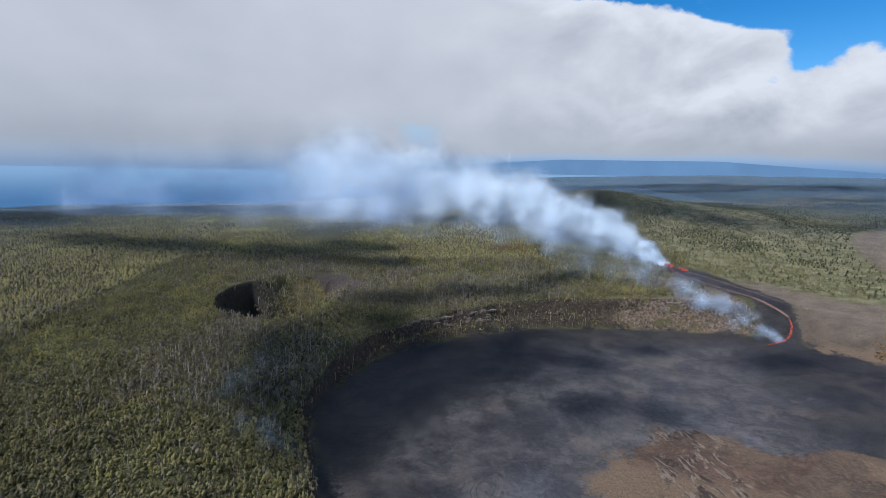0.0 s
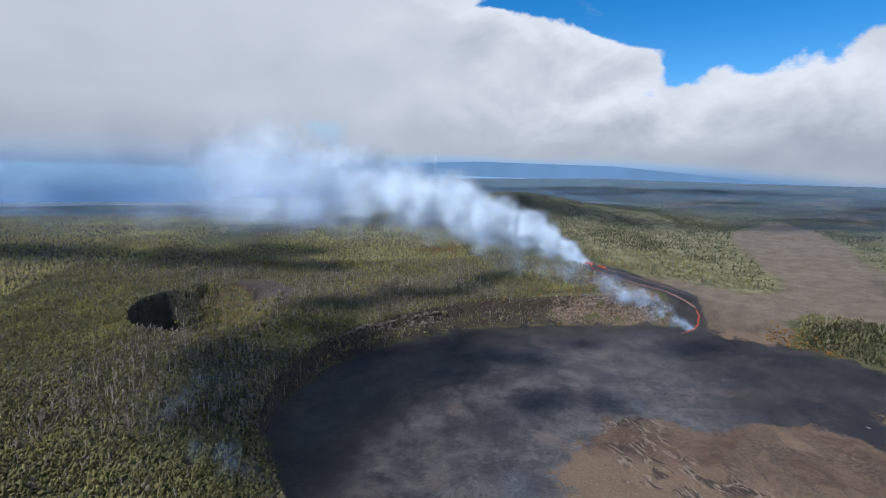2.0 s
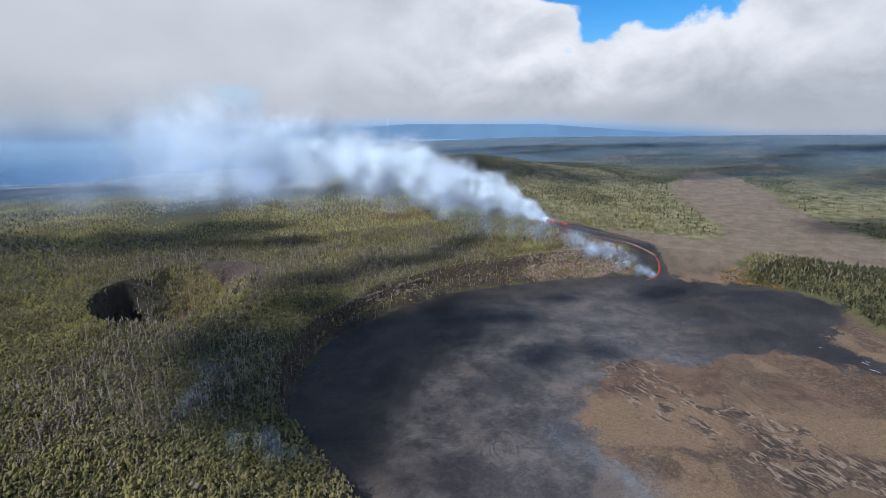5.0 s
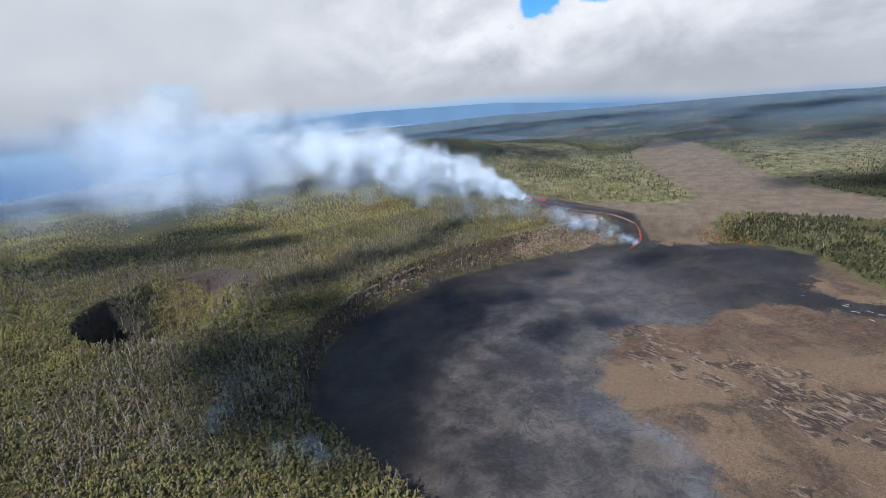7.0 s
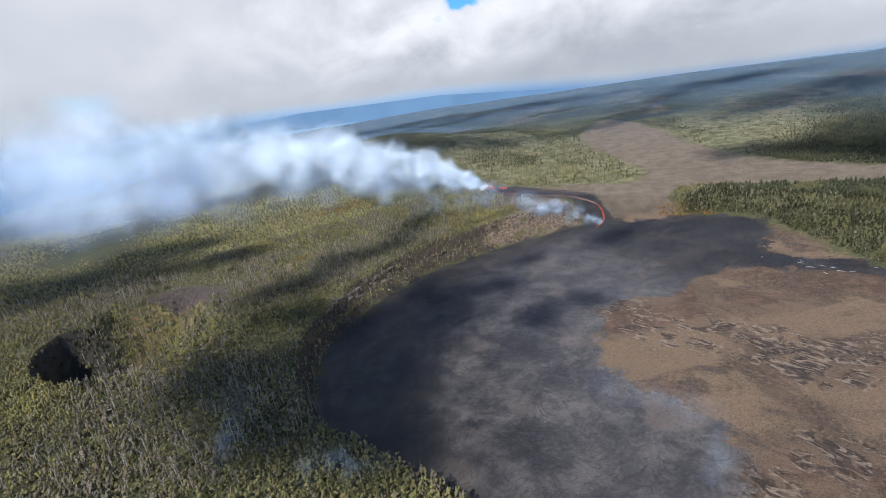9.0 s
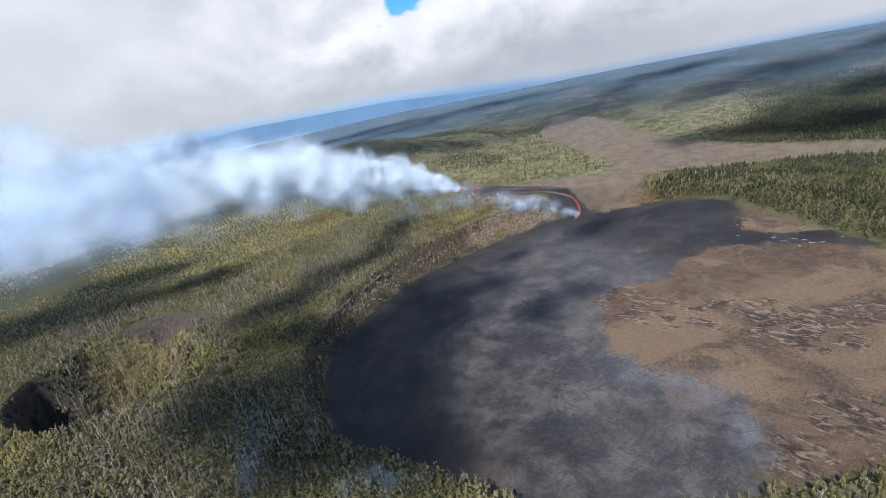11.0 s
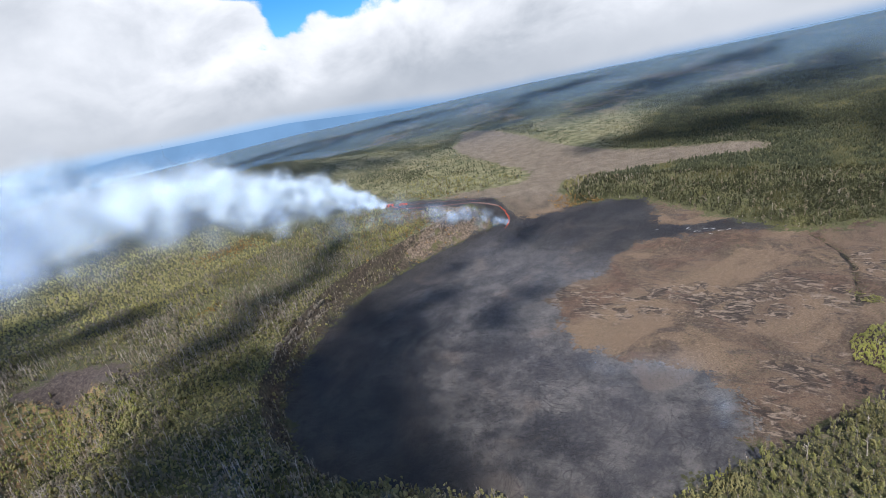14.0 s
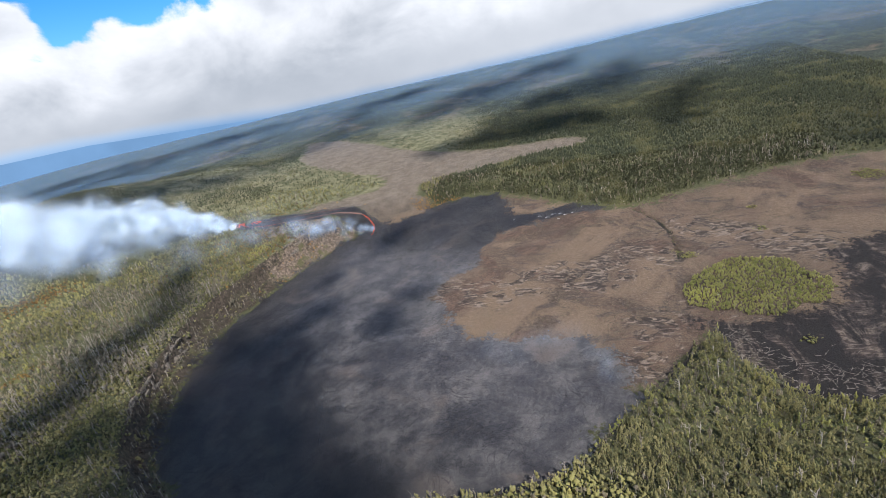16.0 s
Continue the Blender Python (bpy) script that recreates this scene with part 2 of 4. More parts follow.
def ground_nodes(n):
    pos = n.position()
    normal = n.add("ShaderNodeNewGeometry").outputs["Normal"]
    steep = n.ramp(n.add("ShaderNodeSeparateXYZ", {0: normal}).outputs[2], 0.90, 0.72)
    big, mid, small = n.noise(0.006, 5.0, 0.6, pos), n.noise(0.035, 6.0, 0.62, pos), n.noise(0.22, 6.0, 0.65, pos)
    fine = n.noise(1.1, 4.0, 0.7, pos)
    ragged = n.math("ADD", n.math("MULTIPLY", n.math("SUBTRACT", mid, 0.5), 1.6), n.math("MULTIPLY", n.math("SUBTRACT", small, 0.5), 1.2))
    # ferns and scrub
    fern = n.mix(n.ramp(mid, 0.35, 0.65), (0.046, 0.048, 0.020), (0.094, 0.092, 0.036))
    fern = n.mix(n.ramp(small, 0.40, 0.72), fern, (0.085, 0.072, 0.042))
    fern = n.mix(n.ramp(n.noise(0.012, 4.0, 0.6, pos), 0.55, 0.72, 0.0, 0.6), fern, (0.115, 0.108, 0.035))
    # weathered flows
    streak = n.add("ShaderNodeMapping", {0: pos, 2: (0, 0, 0.45), 3: (0.040, 0.012, 0.03)}).outputs[0]
    flow = n.noise(1.0, 7.0, 0.68, streak, 1.5)
    brown = n.mix(n.ramp(n.noise(0.012, 6.0, 0.62, pos, 0.5), 0.36, 0.62), (0.042, 0.028, 0.021), (0.104, 0.069, 0.046))
    brown = n.mix(n.ramp(small, 0.35, 0.75), brown, (0.112, 0.082, 0.058))
    brown = n.mix(n.ramp(flow, 0.52, 0.66, 0.0, 0.85), brown, (0.050, 0.038, 0.033))
    stain = n.noise(0.05, 6.0, 0.7, pos, 1.2)
    brown = n.mix(n.math("MULTIPLY", n.ramp(stain, 0.54, 0.66, 0.0, 0.8), n.ramp(n.noise(0.009, 4.0, 0.6, pos, 0.6), 0.45, 0.58)), brown, (0.034, 0.028, 0.026))
    sandy = n.noise(0.0085, 6.0, 0.58, pos, 0.9)
    brown = n.mix(n.ramp(sandy, 0.50, 0.57, 0.0, 0.8), brown, n.mix(n.ramp(small, 0.35, 0.7), (0.115, 0.079, 0.051), (0.160, 0.112, 0.074)))
    brown = n.mix(n.ramp(sandy, 0.46, 0.38, 0.0, 0.75), brown, n.mix(n.ramp(stain, 0.45, 0.6), (0.050, 0.031, 0.023), (0.098, 0.059, 0.041)))
    speck = n.noise(0.42, 3.0, 0.6, pos)
    brown = n.mix(n.math("MULTIPLY", n.ramp(speck, 0.54, 0.62, 0.0, 0.85), n.ramp(n.noise(0.02, 4.0, 0.6, pos), 0.4, 0.65)), brown, (0.055, 0.050, 0.026))
    brown = n.mix(n.ramp(fine, 0.56, 0.70, 0.0, 0.5), brown, (0.20, 0.152, 0.115))
    # fresh flows, glassy black to dull grey
    skin = n.noise(0.016, 8.0, 0.68, pos, 0.25)
    fresh = n.mix(n.ramp(skin, 0.38, 0.66), (0.022, 0.021, 0.024), (0.060, 0.055, 0.052))
    fresh = n.mix(n.ramp(small, 0.42, 0.72, 0.0, 0.35), fresh, (0.088, 0.078, 0.071))
    fresh = n.mix(n.ramp(n.noise(0.05, 7.0, 0.68, pos, 0.8), 0.50, 0.60, 0.0, 0.55), fresh, (0.018, 0.017, 0.019))
    fresh = n.mix(n.ramp(n.noise(0.011, 6.0, 0.6, pos, 1.0), 0.54, 0.66, 0.0, 0.5), fresh, (0.090, 0.072, 0.060))
    # ropy wrinkles that follow the way the crust was dragged
    sheet = n.noise(0.013, 3.0, 0.45, pos, 1.4)
    ropes = n.math("ABSOLUTE", n.math("SUBTRACT", n.math("FRACT", n.math("MULTIPLY", sheet, 26.0)), 0.5))
    rope_line = n.math("MULTIPLY", n.ramp(ropes, 0.12, 0.03), n.ramp(n.noise(0.022, 4.0, 0.6, pos), 0.40, 0.54))
    fresh = n.mix(n.math("MULTIPLY", rope_line, 0.55), fresh, (0.012, 0.011, 0.012))
    # the fresh crust darkens towards the west, the north and the eastern lobe
    spot = n.add("ShaderNodeSeparateXYZ", {0: pos})
    crust_tone = n.ramp(n.math("ADD", n.math("SUBTRACT", n.math("MULTIPLY", spot.outputs[0], 0.7), n.math("MULTIPLY", spot.outputs[1], 0.5)), n.math("MULTIPLY", n.math("SUBTRACT", skin, 0.5), 240.0)), -320.0, -90.0)
    crust_tone = n.math("MULTIPLY", crust_tone, n.ramp(n.math("ADD", spot.outputs[1], n.math("MULTIPLY", skin, 120.0)), 840.0, 760.0, 0.25, 1.0))
    lobe = n.math("ADD", n.math("SUBTRACT", spot.outputs[0], n.math("MULTIPLY", spot.outputs[1], 0.35)), n.math("MULTIPLY", n.math("SUBTRACT", skin, 0.5), 420.0))
    crust_tone = n.math("MULTIPLY", crust_tone, n.ramp(lobe, 185.0, 300.0, 1.0, 0.16))
    fresh = n.add("ShaderNodeVectorMath", {0: fresh, 3: n.ramp(crust_tone, 0.0, 1.0, 0.54, 1.42)}, operation="SCALE").outputs[0]
    crack = n.add("ShaderNodeTexVoronoi", {"Vector": n.add("ShaderNodeVectorMath", {0: pos, 1: n.add("ShaderNodeVectorMath", {0: n.noise(0.06, 4.0, 0.6, pos, colour=True), 3: 9.0}, operation="SCALE").outputs[0]}, operation="ADD").outputs[0], "Scale": 0.07}, feature="DISTANCE_TO_EDGE").outputs[0]
    # rock and bare earth
    rock = n.mix(n.ramp(small, 0.35, 0.7), (0.022, 0.017, 0.014), (0.098, 0.070, 0.052))
    rock = n.mix(n.ramp(mid, 0.50, 0.64, 0.0, 0.6), rock, (0.048, 0.040, 0.024))
    # pit rock: shade put into the dark west, orange and green eastward
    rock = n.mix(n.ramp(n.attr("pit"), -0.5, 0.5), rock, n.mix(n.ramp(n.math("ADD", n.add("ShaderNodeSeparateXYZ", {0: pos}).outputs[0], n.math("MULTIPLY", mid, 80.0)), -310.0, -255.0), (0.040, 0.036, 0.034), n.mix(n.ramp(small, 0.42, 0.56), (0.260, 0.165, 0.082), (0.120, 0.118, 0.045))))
    earth = n.mix(n.ramp(small, 0.3, 0.7), (0.036, 0.027, 0.024), (0.092, 0.071, 0.061))

    def region(name, sharp=0.25, weight=2.2):
        return n.ramp(n.math("ADD", n.attr(name), n.math("MULTIPLY", ragged, weight)), -sharp, sharp)
    far_brown = n.math("MULTIPLY", n.attr("far"), n.ramp(n.noise(0.0042, 5.0, 0.6, n.add("ShaderNodeMapping", {0: pos, 2: (0, 0, 0.5), 3: (0.7, 1.1, 1)}).outputs[0], 0.6), 0.50, 0.62))
    woods = n.ramp(n.noise(0.0065, 6.0, 0.62, n.add("ShaderNodeMapping", {0: pos, 2: (0, 0, 0.5), 3: (0.7, 1.1, 1)}).outputs[0], 0.8), 0.38, 0.50)
    canopy = n.ramp(n.noise(0.11, 5.0, 0.75, pos), 0.40, 0.62)
    far_fern = n.mix(n.math("MULTIPLY", n.attr("far"), n.math("MULTIPLY", woods, 0.95)), n.mix(n.math("MULTIPLY", n.attr("far"), 0.6), fern, n.mix(canopy, (0.020, 0.024, 0.012), (0.090, 0.088, 0.040))), n.mix(canopy, (0.012, 0.016, 0.010), (0.052, 0.056, 0.034)))
    colour = n.mix(far_brown, far_fern, n.mix(0.3, brown, fern))
    grass = n.mix(n.ramp(mid, 0.36, 0.62), (0.070, 0.072, 0.030), (0.165, 0.146, 0.082))
    colour = n.mix(n.math("MULTIPLY", n.attr("meadow"), n.ramp(small, 0.30, 0.62, 0.5, 0.95)), colour, grass)
    heath = n.mix(n.ramp(mid, 0.35, 0.65), (0.092, 0.072, 0.055), (0.140, 0.108, 0.081))
    heath = n.mix(n.ramp(small, 0.45, 0.7, 0.0, 0.6), heath, (0.075, 0.066, 0.038))
    brown = n.mix(n.ramp(n.add("ShaderNodeSeparateXYZ", {0: pos}).outputs[2], 16.0, 34.0), brown, heath)
    colour = n.mix(region("brown", 0.12), colour, brown)
    bent = n.noise(0.02, 3.0, 0.5, pos, 2.5)
    ridges = n.noise(0.085, 6.0, 0.64, n.add("ShaderNodeMapping", {0: pos, 2: (0, 0, 0.7), 3: (1.4, 0.6, 1)}).outputs[0], 1.6)
    swirl = n.math("MULTIPLY", region("swirl", 0.6), n.ramp(n.math("ADD", bent, n.math("MULTIPLY", n.math("SUBTRACT", ridges, 0.5), 0.5)), 0.47, 0.53))
    colour = n.mix(n.math("MULTIPLY", swirl, 0.9), colour, n.mix(n.ramp(ridges, 0.47, 0.60), (0.026, 0.020, 0.017), (0.175, 0.134, 0.102)))
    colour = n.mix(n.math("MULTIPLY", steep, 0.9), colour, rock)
    talus = n.mix(n.ramp(small, 0.35, 0.68), (0.070, 0.050, 0.036), (0.215, 0.160, 0.116))
    talus = n.mix(n.ramp(n.noise(0.05, 5.0, 0.6, pos), 0.52, 0.62, 0.0, 0.8), talus, (0.075, 0.072, 0.026))
    colour = n.mix(region("wall", 0.3, 1.2), colour, talus)
    colour = n.mix(region("earth"), colour, earth)
    colour = n.mix(region("dark"), colour, n.mix(n.ramp(n.noise(0.022, 8.0, 0.70, n.add("ShaderNodeMapping", {0: pos, 2: (0, 0, -0.5), 3: (0.6, 1.5, 1)}).outputs[0], 1.2), 0.49, 0.64), (0.016, 0.013, 0.012), n.mix(n.ramp(ridges, 0.45, 0.58), (0.045, 0.033, 0.027), (0.140, 0.108, 0.085))))
    colour = n.mix(region("fresh", 0.05), colour, fresh)
    colour = n.mix(region("crack", 0.12, 0.22), colour, (0.016, 0.014, 0.012))
    clods = n.noise(0.55, 8.0, 0.72, pos)
    relief = n.math("ADD", n.math("MULTIPLY", clods, n.ramp(n.attr("fresh"), -0.1, 0.1, 1.0, 0.5)), n.math("MULTIPLY", n.math("MULTIPLY", n.ramp(crack, 0.0, 0.05), n.ramp(n.attr("fresh"), -0.2, 0.2)), 0.15))
    crusted = n.ramp(n.attr("fresh"), -0.1, 0.1)
    grain = n.ramp(clods, 0.36, 0.64, n.ramp(crusted, 0.0, 1.0, 0.74, 0.86), n.ramp(crusted, 0.0, 1.0, 1.24, 1.14))
    lines = n.math("MULTIPLY", n.ramp(crack, 0.0, 0.035, 0.0, 1.0), 1.0)
    grain = n.math("MULTIPLY", grain, n.math("ADD", 1.0, n.math("MULTIPLY", n.math("MULTIPLY", n.math("SUBTRACT", lines, 1.0), 0.22), n.ramp(n.attr("fresh"), -0.1, 0.1))))
    colour = n.add("ShaderNodeVectorMath", {0: colour, 3: grain}, operation="SCALE").outputs[0]
    bump = n.add("ShaderNodeBump", {"Strength": 1.0, "Distance": 1.7, "Height": relief}).outputs[0]
    rough = n.mix(region("fresh"), (0.95, 0.95, 0.95), (0.62, 0.62, 0.62))
    bsdf = n.add("ShaderNodeBsdfPrincipled", {"Base Color": colour, "Roughness": rough, "Diffuse Roughness": 1.0, "Normal": bump, "Specular IOR Level": 0.25})
    n.add("ShaderNodeOutputMaterial", {"Surface": bsdf.outputs[0]})


def leaf_nodes(dark, light, yellow):
    def build(n):
        geo = n.add("ShaderNodeNewGeometry")
        pos, island = geo.outputs["Position"], geo.outputs["Random Per Island"]
        patch = n.noise(0.011, 4.0, 0.6, pos)
        leaf = n.noise(1.3, 3.0, 0.7, pos)
        stand = n.math("ADD", n.math("MULTIPLY", island, 0.30), n.ramp(n.noise(0.075, 4.0, 0.7, pos), 0.34, 0.68, 0.0, 0.70))
        colour = n.mix(stand, dark, light)
        colour = n.mix(n.ramp(patch, 0.50, 0.68, 0.0, 0.85), colour, yellow)
        colour = n.mix(n.ramp(leaf, 0.40, 0.75, 0.0, 0.22), colour, dark)
        bump = n.add("ShaderNodeBump", {"Strength": 0.5, "Distance": 0.6, "Height": leaf}).outputs[0]
        bsdf = n.add("ShaderNodeBsdfPrincipled", {"Base Color": colour, "Roughness": 0.75, "Diffuse Roughness": 1.0, "Normal": bump, "Specular IOR Level": 0.2})
        thin = n.add("ShaderNodeBsdfTranslucent", {"Color": colour})
        both = n.add("ShaderNodeMixShader", {0: 0.30, 1: bsdf.outputs[0], 2: thin.outputs[0]})
        n.add("ShaderNodeOutputMaterial", {"Surface": both.outputs[0]})
    return build


def mottled(a, b, scale, rough=0.9, bump=0.3):
    def build(n):
        pos = n.position()
        grain = n.noise(scale, 6.0, 0.65, pos)
        colour = n.mix(n.ramp(grain, 0.3, 0.7), a, b)
        relief = n.add("ShaderNodeBump", {"Strength": 0.7, "Distance": bump, "Height": n.noise(scale * 3, 5.0, 0.7, pos)}).outputs[0]
        bsdf = n.add("ShaderNodeBsdfPrincipled", {"Base Color": colour, "Roughness": rough, "Normal": relief, "Specular IOR Level": 0.25})
        n.add("ShaderNodeOutputMaterial", {"Surface": bsdf.outputs[0]})
    return build


def vapour_nodes(colour, density, scale, holes=(0.30, 0.62)):
    """Thin drifting vapour: each puff is soft towards its edge and broken by noise."""
    def build(n):
        pos = n.position()
        out = n.attr("outward", "Vector")
        back = n.add("ShaderNodeVectorMath", {0: out, 1: (-1, -1, -1)}, operation="MULTIPLY").outputs[0]
        body = n.math("POWER", n.ramp(n.attr("soft"), 0.0, 1.0), 1.15)
        billow = n.ramp(n.noise(scale, 5.0, 0.6, pos, 0.4), *holes)
        alpha = n.math("MULTIPLY", n.math("MULTIPLY", body, billow), density, clamp=True)
        lit = n.add("ShaderNodeAddShader", {
            0: n.add("ShaderNodeBsdfDiffuse", {"Color": (*colour, 1), "Normal": out}).outputs[0],
            1: n.add("ShaderNodeBsdfTranslucent", {"Color": (*colour, 1), "Normal": back}).outputs[0]})
        clear = n.add("ShaderNodeBsdfTransparent")
        both = n.add("ShaderNodeMixShader", {0: alpha, 1: clear.outputs[0], 2: lit.outputs[0]})
        n.add("ShaderNodeOutputMaterial", {"Surface": both.outputs[0]})
    return build


def molten_nodes(n):
    crust = n.noise(0.25, 5.0, 0.6, n.position())
    dark = n.add("ShaderNodeBsdfPrincipled", {"Base Color": (0.03, 0.02, 0.02, 1), "Roughness": 0.8})
    glow = n.add("ShaderNodeEmission", {"Color": (0.75, 0.13, 0.075, 1), "Strength": 0.75})
    both = n.add("ShaderNodeMixShader", {0: n.ramp(crust, 0.40, 0.56), 1: dark.outputs[0], 2: glow.outputs[0]})
    n.add("ShaderNodeOutputMaterial", {"Surface": both.outputs[0]})


def channel_nodes(n):
    crust = n.noise(0.16, 6.0, 0.65, n.position(), 0.8)
    shell = n.add("ShaderNodeBsdfPrincipled", {"Base Color": n.mix(n.ramp(crust, 0.35, 0.6), (0.050, 0.034, 0.030), (0.190, 0.105, 0.080)), "Roughness": 0.85})
    glow = n.add("ShaderNodeEmission", {"Color": (0.60, 0.10, 0.05, 1), "Strength": 0.45})
    both = n.add("ShaderNodeMixShader", {0: n.ramp(crust, 0.54, 0.68, 0.0, 0.3), 1: shell.outputs[0], 2: glow.outputs[0]})
    n.add("ShaderNodeOutputMaterial", {"Surface": both.outputs[0]})


def painted_haze_nodes(colour, glow, upper=None):
    """Far glowing things with blue haze put into their colour, paler towards the horizon."""
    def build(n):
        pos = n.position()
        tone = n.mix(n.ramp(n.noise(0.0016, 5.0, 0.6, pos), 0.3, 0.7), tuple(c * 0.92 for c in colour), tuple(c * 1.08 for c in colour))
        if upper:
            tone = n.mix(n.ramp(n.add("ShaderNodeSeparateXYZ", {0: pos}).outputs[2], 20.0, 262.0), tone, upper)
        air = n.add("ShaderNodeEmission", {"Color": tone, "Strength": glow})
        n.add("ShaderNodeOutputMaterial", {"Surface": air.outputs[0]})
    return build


GROUND = material("volcanic ground", ground_nodes)
LEAF = material("ohia leaves", leaf_nodes((0.080, 0.075, 0.032), (0.330, 0.288, 0.128), (0.355, 0.315, 0.108)))
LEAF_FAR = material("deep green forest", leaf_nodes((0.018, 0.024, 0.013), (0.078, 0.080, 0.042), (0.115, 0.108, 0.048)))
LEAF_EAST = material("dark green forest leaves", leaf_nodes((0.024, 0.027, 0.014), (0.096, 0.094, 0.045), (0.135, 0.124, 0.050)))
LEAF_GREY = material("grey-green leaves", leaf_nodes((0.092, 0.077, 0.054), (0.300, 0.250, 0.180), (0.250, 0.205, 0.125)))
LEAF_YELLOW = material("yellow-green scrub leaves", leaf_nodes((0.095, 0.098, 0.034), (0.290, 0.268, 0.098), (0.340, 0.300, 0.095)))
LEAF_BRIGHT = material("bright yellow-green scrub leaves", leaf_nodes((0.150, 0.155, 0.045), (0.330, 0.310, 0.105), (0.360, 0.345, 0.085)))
LEAF_BROWN = material("dry brown scrub", leaf_nodes((0.026, 0.019, 0.014), (0.098, 0.068, 0.047), (0.085, 0.066, 0.035)))
LEAF_RUST = material("scorched orange leaves", leaf_nodes((0.120, 0.065, 0.025), (0.300, 0.170, 0.055), (0.280, 0.200, 0.060)))
BARK = material("pale bark", mottled((0.090, 0.075, 0.060), (0.200, 0.175, 0.150), 0.9))
DEADWOOD = material("bleached dead wood", mottled((0.180, 0.148, 0.115), (0.440, 0.380, 0.320), 0.7))
FALLEN = material("grey fallen wood", mottled((0.110, 0.090, 0.074), (0.290, 0.250, 0.210), 0.5))
PLATE = material("pale lava plate", mottled((0.10, 0.095, 0.09), (0.34, 0.33, 0.32), 0.6, 0.6, 0.2))
ROCK = material("pale cliff rock", mottled((0.060, 0.048, 0.038), (0.250, 0.205, 0.160), 0.22, 0.92, 0.8))
CRUST = material("black lava crust", mottled((0.016, 0.015, 0.016), (0.070, 0.060, 0.055), 0.15, 0.7, 0.6))
MOLTEN = material("molten lava", molten_nodes)
CHANNEL = material("crusted red lava", channel_nodes)
SMOKE = material("white-blue eruption smoke", vapour_nodes((0.385, 0.448, 0.510), 0.185, 0.014, (0.20, 0.62)))
FLOW_SMOKE = material("blue-grey flow smoke", vapour_nodes((0.33, 0.41, 0.52), 0.075, 0.020, (0.20, 0.66)))
RIM_WISP = material("thin blue steam", vapour_nodes((0.36, 0.47, 0.60), 0.045, 0.030, (0.25, 0.68)))
WISP = material("thin blue smoke", vapour_nodes((0.34, 0.45, 0.60), 0.018, 0.018, (0.2, 0.7)))
DRIFT = material("spread blue smoke", vapour_nodes((0.36, 0.44, 0.56), 0.065, 0.006, (0.15, 0.65)))
HIGH_CLOUD = material("thick high cloud", vapour_nodes((0.85, 0.86, 0.88), 0.55, 0.006, (0.10, 0.45)))
HAZE_SHEET = material("blue haze sheet", vapour_nodes((0.066, 0.104, 0.152), 0.52, 0.0015, (0.0, 0.5)))
SEA = material("glowing sea with painted haze", painted_haze_nodes((0.085, 0.20, 0.40), 1.0, (0.27, 0.44, 0.66)))
FAR_SLOPE = material("far mountain slope with painted blue haze", painted_haze_nodes((0.165, 0.30, 0.51), 1.0))


# ---- mesh helpers ----
def raw_mesh(name, verts, faces, mat, size=3):
    """A mesh from arrays: verts (n, 3), faces (m, size)."""
    verts, faces = np.asarray(verts, np.float32), np.asarray(faces, np.int32)
    me = bpy.data.meshes.new(name)
    me.vertices.add(len(verts))
    me.vertices.foreach_set("co", verts.ravel())
    me.loops.add(faces.size)
    me.loops.foreach_set("vertex_index", faces.ravel())
    me.polygons.add(len(faces))
    me.polygons.foreach_set("loop_start", np.arange(0, faces.size, size, dtype=np.int32))
    me.update(calc_edges=True)
    me.materials.append(mat)
    return me


def give(me, name, values, kind="FLOAT"):
    layer = me.attributes.new(name, kind, "POINT")
    layer.data.foreach_set("value" if kind == "FLOAT" else "vector", np.asarray(values, np.float32).ravel())


# ---- the land, one sheet to the horizon ----
def axis(lo, hi, step, reach, growth=1.075):
    line = list(np.arange(lo, hi + 0.1, step))
    s, a, b = step, lo, hi
    while a > -reach or b < reach:
        s *= growth
        a, b = max(a - s, -reach), min(b + s, reach)
        line = ([a] if a > -reach or line[0] > -reach else []) + line + ([b] if b < reach or line[-1] < reach else [])
    return np.array(line)


